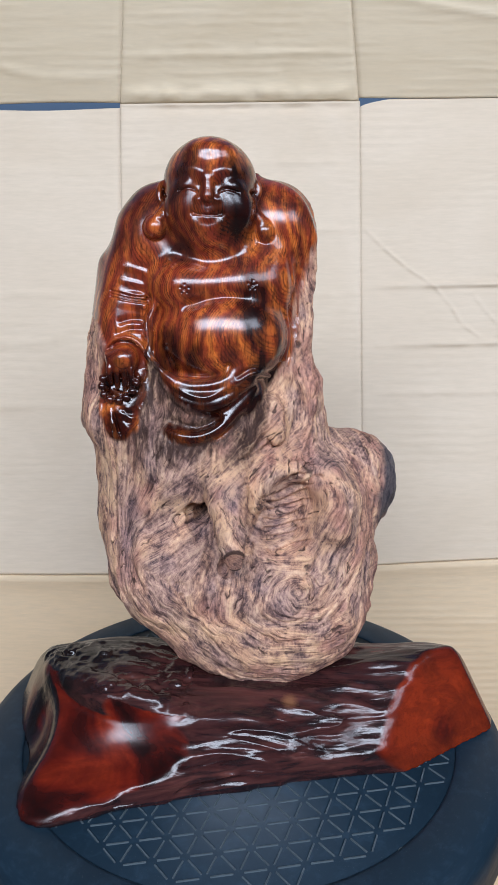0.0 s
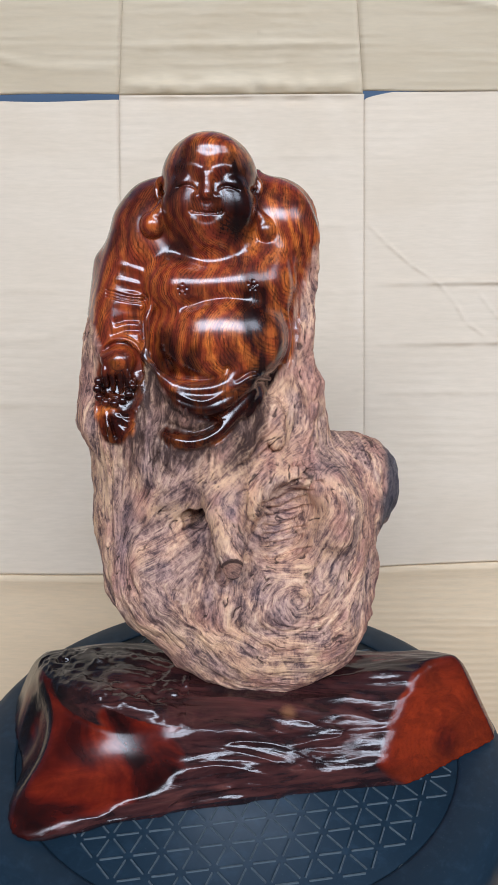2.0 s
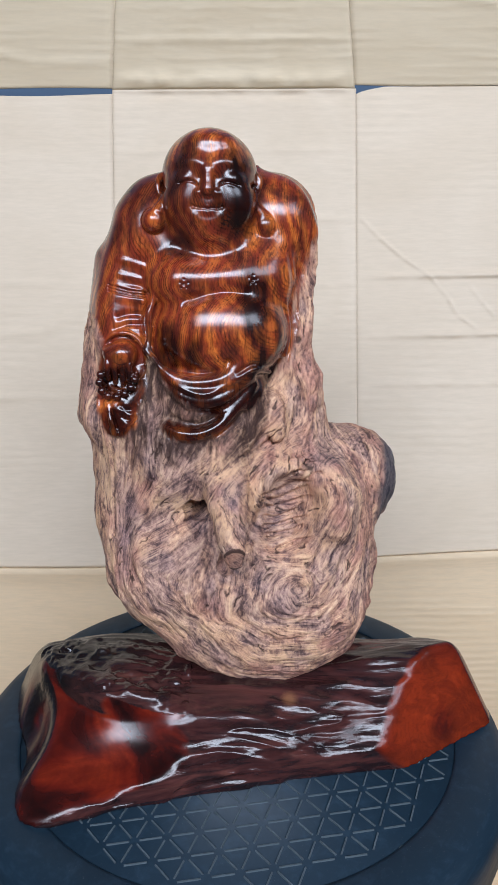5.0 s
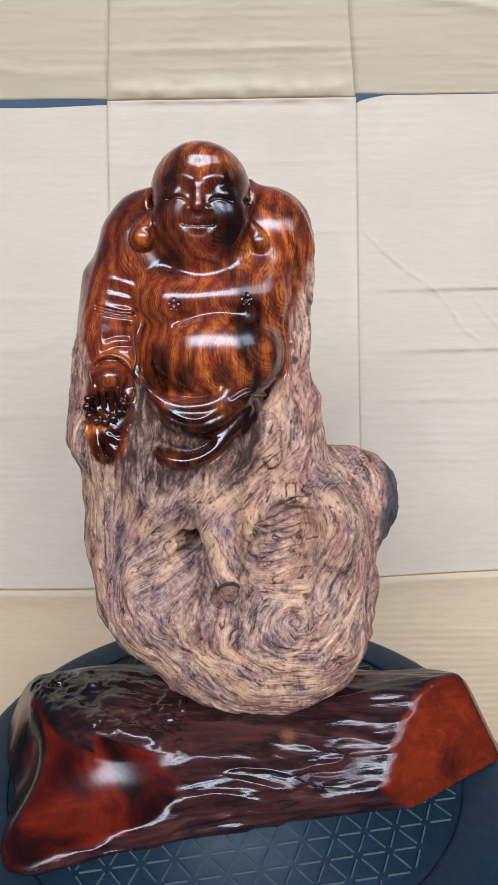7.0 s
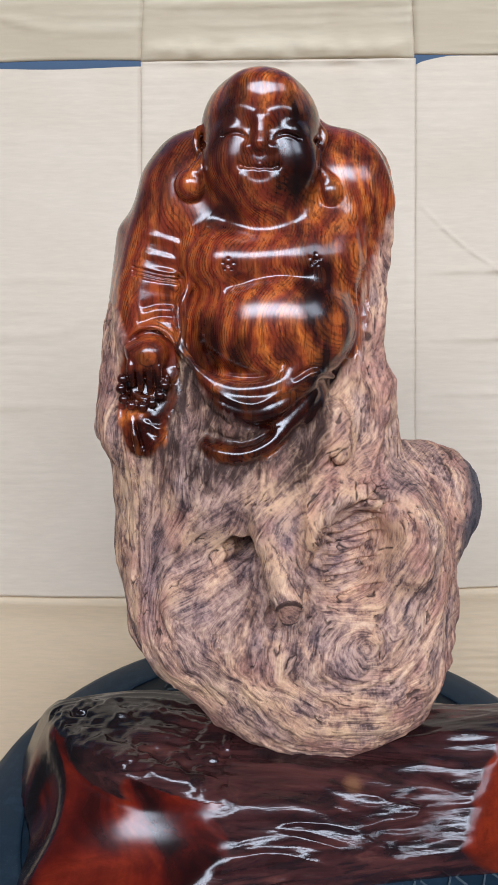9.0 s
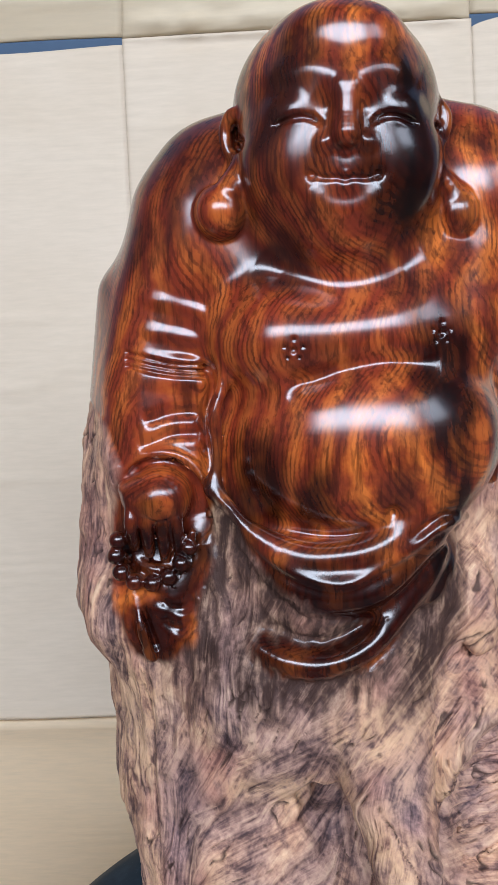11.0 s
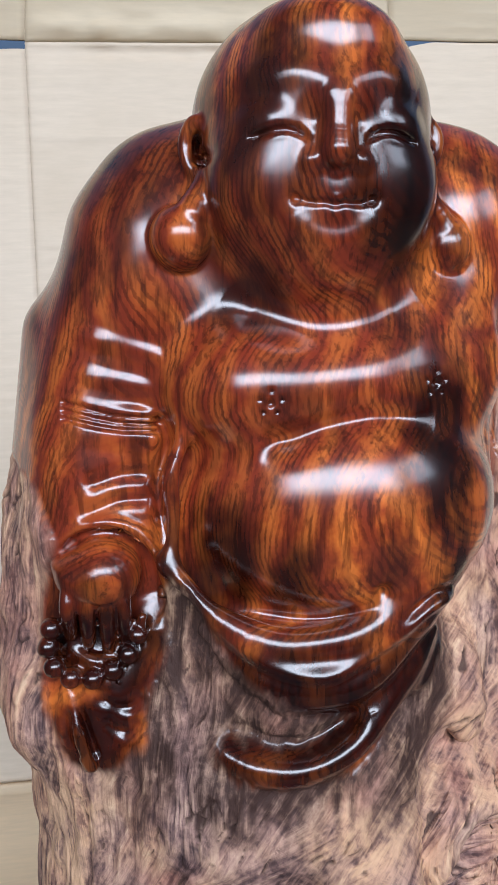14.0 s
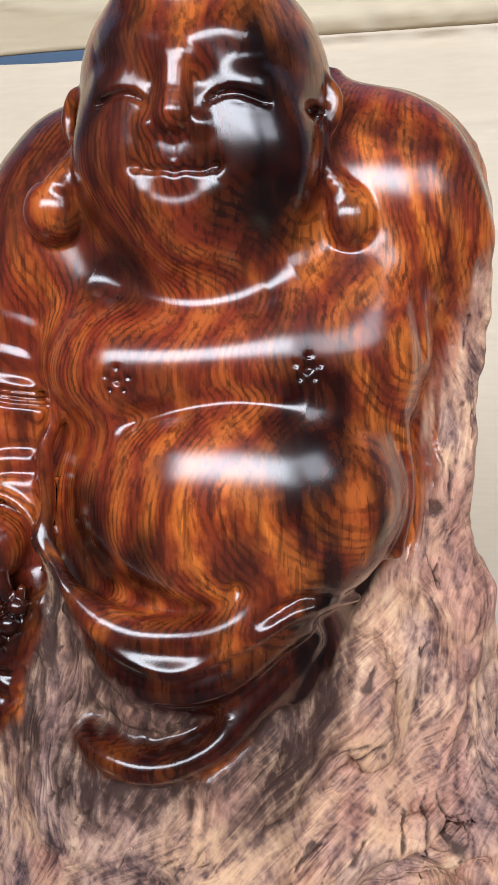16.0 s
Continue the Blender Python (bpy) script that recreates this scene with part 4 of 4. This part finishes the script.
def round_stool():
    stool = tagged(new("round_stool"), "dark blue round plastic stool with a triangle grid on its seat", "stool")
    stool.location = (-0.0018, 0.0047, 0.0)
    bm, rings = turned([(0.139, 0.4790), (0.1395, 0.4797), (0.1415, 0.480), (0.150, 0.4803), (0.163, 0.479), (0.1695, 0.4755), (0.1720, 0.470), (0.1728, 0.44),
                        (0.1685, 0.438), (0.1665, 0.466), (0.12, 0.472)])
    bm.faces.new(rings[0])
    part("seat", bm, PLASTIC, stool)
    bm = bmesh.new()
    step, turn, hub = 0.0177, radians(9.6), Vector((0.0147, -0.0905))
    for i in range(-20, 21):
        for j in range(-20, 21):
            at = hub + Matrix.Rotation(turn, 2) @ Vector((step * (i + j / 2), step * j * 0.866))
            for k in range(3):
                way = Vector((math.cos(turn + k * math.pi / 3), math.sin(turn + k * math.pi / 3)))
                mid = at + way * step / 2
                if mid.length > 0.131:
                    continue
                side = Vector((-way.y, way.x)) * 0.0007
                a, b = at + way * step * 0.16, at + way * step * 0.84
                low = [bm.verts.new((*(q + s * side), 0.4780)) for q, s in ((a, -1), (b, -1), (b, 1), (a, 1))]
                high = [bm.verts.new((*(q + s * side * 0.5), 0.4797)) for q, s in ((a, -1), (b, -1), (b, 1), (a, 1))]
                bm.faces.new(high)
                for n in range(4):
                    bm.faces.new((low[n], low[(n + 1) % 4], high[(n + 1) % 4], high[n]))
    part("rib_grid", bm, GLINT_PLASTIC, stool, "ribs with their glints painted in as paler plastic", smooth=False)
    # a pale rubbed spot near the rim
    bm = bmesh.new()
    for k in range(9):
        r, a0 = 0.0012 + 0.00035 * k, 2.4 * k
        ring = [(r * math.cos(a0 + 0.35 * n) + 0.0007 * math.sin(3 * k), 0.8 * r * math.sin(a0 + 0.35 * n)) for n in range(12)]
        for (ax, ay), (bx, by) in zip(ring, ring[1:]):
            w = 1 + 0.00018 / r
            quad = [(0.0916 + px, -0.1098 + py, 0.47965) for px, py in ((ax, ay), (bx, by), (bx * w, by * w), (ax * w, ay * w))]
            bm.faces.new([bm.verts.new(q) for q in quad])
    part("scuff", bm, SCUFFED, stool, "pale rubbed scuff", smooth=False)
    for k in range(4):
        bm = bmesh.new()
        box(bm, (-0.025, -0.012, 0.0), (0.025, 0.012, 0.47), 0.004)
        for v in bm.verts:
            lean = 1 - v.co.z / 0.47
            v.co.x *= 1 - 0.25 * lean
            v.co.y += 0.145 + 0.03 * lean
        leg = part("leg", bm, PLASTIC, stool)
        leg.rotation_euler.z = radians(45 + 90 * k)
    return stool


round_stool()


# ---- cardboard behind ----
LEAN_SLOPE = 0.31


def sheet_point(x, z, out=0.0):
    """A place on the leaning carton, out metres in front of it."""
    return Vector((x, 0.411 + LEAN_SLOPE * (z - 0.895) - out, z))


def ridges(x, z):
    """How far the board stands out along its creases."""
    out = 0.0
    for (x0, z0), (x1, z1), width, height in CREASES:
        dx, dz = x1 - x0, z1 - z0
        t = min(max(((x - x0) * dx + (z - z0) * dz) / (dx * dx + dz * dz), 0.0), 1.0)
        d = math.hypot(x - x0 - t * dx, z - z0 - t * dz)
        if d < 3 * width:
            out += height * math.exp(-(d / width) ** 2) * min(1.0, 8 * t * (1 - t) + 0.15)
    out *= 1 + 0.8 * noise.noise((x * 60, 1.0, z * 60))
    return 1.3 * out + 0.0012 * noise.noise((x * 7, 0.0, z * 9)) + 0.0003 * noise.noise((x * 18, 3.0, z * 90))


CREASES = [
    ((-0.117, 0.937), (0.108, 0.938), 0.003, 0.0012), ((0.117, 0.986), (0.249, 0.9636), 0.003, 0.0018),
    ((0.12, 0.722), (0.60, 0.727), 0.003, 0.0022), ((0.13, 0.667), (0.60, 0.672), 0.003, 0.0020), ((0.12, 0.621), (0.60, 0.624), 0.003, 0.0012),
    ((-0.12, 0.838), (0.11, 0.840), 0.0025, 0.0010), ((-0.12, 0.774), (0.112, 0.775), 0.0025, 0.0013), ((-0.12, 0.715), (0.112, 0.715), 0.003, 0.0008),
    ((-0.60, 0.612), (-0.16, 0.611), 0.003, 0.0016), ((-0.60, 0.667), (-0.19, 0.671), 0.004, 0.0016), ((-0.19, 0.671), (-0.165, 0.690), 0.004, 0.0012),
    ((-0.60, 0.833), (-0.13, 0.833), 0.0025, 0.0006), ((-0.60, 0.727), (-0.15, 0.716), 0.003, 0.0008), ((-0.242, 0.93), (-0.19, 0.919), 0.003, 0.0012), ((-0.19, 0.919), (-0.125, 0.918), 0.0025, 0.0008),
    ((0.117, 0.777), (0.136, 0.758), 0.0012, 0.0011), ((0.136, 0.758), (0.159, 0.739), 0.0012, 0.0016), ((0.159, 0.739), (0.184, 0.723), 0.0012, 0.0017),
    ((0.184, 0.723), (0.203, 0.702), 0.0013, 0.0012), ((0.203, 0.702), (0.212, 0.686), 0.0013, 0.0015), ((0.212, 0.686), (0.231, 0.673), 0.0014, 0.0012),
    ((0.225, 0.712), (0.236, 0.698), 0.0013, 0.0009), ((0.236, 0.698), (0.25, 0.683), 0.0013, 0.0012), ((0.17, 0.402), (0.26, 0.394), 0.0025, 0.0015), ((-0.123, 0.9025), (0.113, 0.9035), 0.007, 0.0040), ((-0.123, 0.8895), (0.113, 0.889), 0.0035, -0.0022)]


def panel(bm, x0, x1, low, high, shape, cells, skew=(0, 0), thick=0.004):
    front, back = [], []
    for i in range(cells[0] + 1):
        for j in range(cells[1] + 1):
            x = x0 + (x1 - x0) * i / cells[0]
            z0, z1 = low(x), high(x)
            z = z0 + (z1 - z0) * j / cells[1]
            edge = min(x - x0, x1 - x)
            x += (skew[0] * (1 - i / cells[0]) + skew[1] * i / cells[0]) * (z - 0.895)
            p = sheet_point(x, z, shape(x, z) + ridges(x, z) - 0.0009 * math.exp(-(edge / 0.0020) ** 2))
            front.append(bm.verts.new(p))
            back.append(bm.verts.new(p + Vector((0, thick, 0))))
    n = cells[1] + 1
    for i in range(cells[0]):
        for j in range(cells[1]):
            q = (i * n + j, (i + 1) * n + j, (i + 1) * n + j + 1, i * n + j + 1)
            bm.faces.new([front[k] for k in q])
            bm.faces.new([back[k] for k in reversed(q)])
    rim = [i * n for i in range(cells[0] + 1)] + [cells[0] * n + j for j in range(1, n)] + [i * n + n - 1 for i in range(cells[0] - 1, -1, -1)] + [j for j in range(n - 2, 0, -1)]
    for a, b in zip(rim, rim[1:] + rim[:1]):
        bm.faces.new((front[b], front[a], back[a], back[b]))


def fold_line(x):
    """The height at which the carton bends forward at its foot."""
    return 0.455 + 0.004 * math.sin(9 * x) + 0.05 * max(x - 0.12, 0)


def carton():
    board = tagged(new("cardboard_carton"), "unfolded beige cardboard carton leaning behind the stool", "cardboard")
    flat = lambda x, z: 0.0
    tip = lambda x, z: 0.55 * (z - 0.895)
    foot = lambda x, z: -0.30 * (fold_line(x) - z) + 0.004 * math.exp(-((fold_line(x) - z) / 0.012) ** 2)
    for name, x0, x1, low, high, shape, cells, skew in (
            ("panel", -0.60, -0.1232, fold_line, lambda x: 0.8910 + 0.0008 * math.sin(40 * x), flat, (110, 170), (0, 0)),
            ("panel", -0.1232, 0.1137, fold_line, lambda x: 0.8955, flat, (110, 190), (0, 0)),
            ("panel", 0.1137, 0.60, fold_line, lambda x: 0.8900 + 0.0070 * min(1.0, max(0.0, (x - 0.114) / 0.028)) ** 0.6, flat, (250, 300), (0, 0)),
            ("flap", -0.60, -0.1232, lambda x: 0.8968 + 0.001 * math.sin(25 * x), lambda x: 1.04, tip, (90, 50), (0, 0.13)),
            ("flap", -0.1232, 0.1125, lambda x: 0.8957, lambda x: 1.04, tip, (90, 60), (0.13, -0.14)),
            ("flap", 0.1125, 0.60, lambda x: 0.8985 - 0.0012 * min(1.0, max(0.0, (x - 0.114) / 0.055)), lambda x: 1.04, tip, (90, 60), (-0.14, 0)),
            ("flap", -0.60, 0.60, lambda x: 0.005, fold_line, foot, (120, 60), (0, 0))):
        bm = bmesh.new()
        panel(bm, x0, x1, low, high, shape, cells, skew)
        part(name, bm, CARDBOARD if name == "panel" else WARM_BOARD if shape is foot else FLAP_BOARD, board)
    return board


carton()


def floor_sheet():
    """A loose flat piece of board under the stool."""
    bm = bmesh.new()
    box(bm, (-0.62, -0.24, 0.0), (0.60, 0.262, 0.004), 0.001)
    return tagged(part("cardboard_sheet", bm, WARM_BOARD, None, "flat beige cardboard sheet on the floor under the stool", False), category="cardboard")


floor_sheet()


# ---- the room round it ----
def slab(name, lo, hi, material, label):
    bm = bmesh.new()
    box(bm, lo, hi)
    ob = part(name, bm, material, None, label, False)
    return tagged(ob, kind="structure")


slab("floor", (-2.4, -2.4, -0.1), (2.4, 1.2, 0.0), CONCRETE, "dark concrete floor")
slab("ceiling", (-2.4, -2.4, 2.9), (2.4, 1.2, 3.0), WALL_PAINT, "dull painted ceiling")
slab("wall_north", (-2.3, 0.75, 0.0), (2.2, 0.85, 2.9), BLUE_PAINT, "blue painted wall behind the cardboard")
slab("wall_west", (-2.4, -2.3, 0.0), (-2.3, 0.85, 2.9), WALL_PAINT, "dull painted side wall")
for lo, hi in (((-2.3, -2.3, 0), (2.2, -2.2, 1.6)), ((-2.3, -2.3, 2.75), (2.2, -2.2, 2.9)), ((-2.3, -2.3, 1.6), (-1.7, -2.2, 2.75)), ((2.0, -2.3, 1.6), (2.2, -2.2, 2.75))):
    slab("wall_south", lo, hi, WALL_PAINT, "dull painted wall round a long window")
for lo, hi in (((2.2, -2.3, 0), (2.3, 0.85, 1.6)), ((2.2, -2.3, 2.7), (2.3, 0.85, 2.9)), ((2.2, -2.3, 1.6), (2.3, -2.0, 2.7)), ((2.2, -0.7, 1.6), (2.3, 0.85, 2.7))):
    slab("wall_east", lo, hi, WALL_PAINT, "dull painted wall round a window")
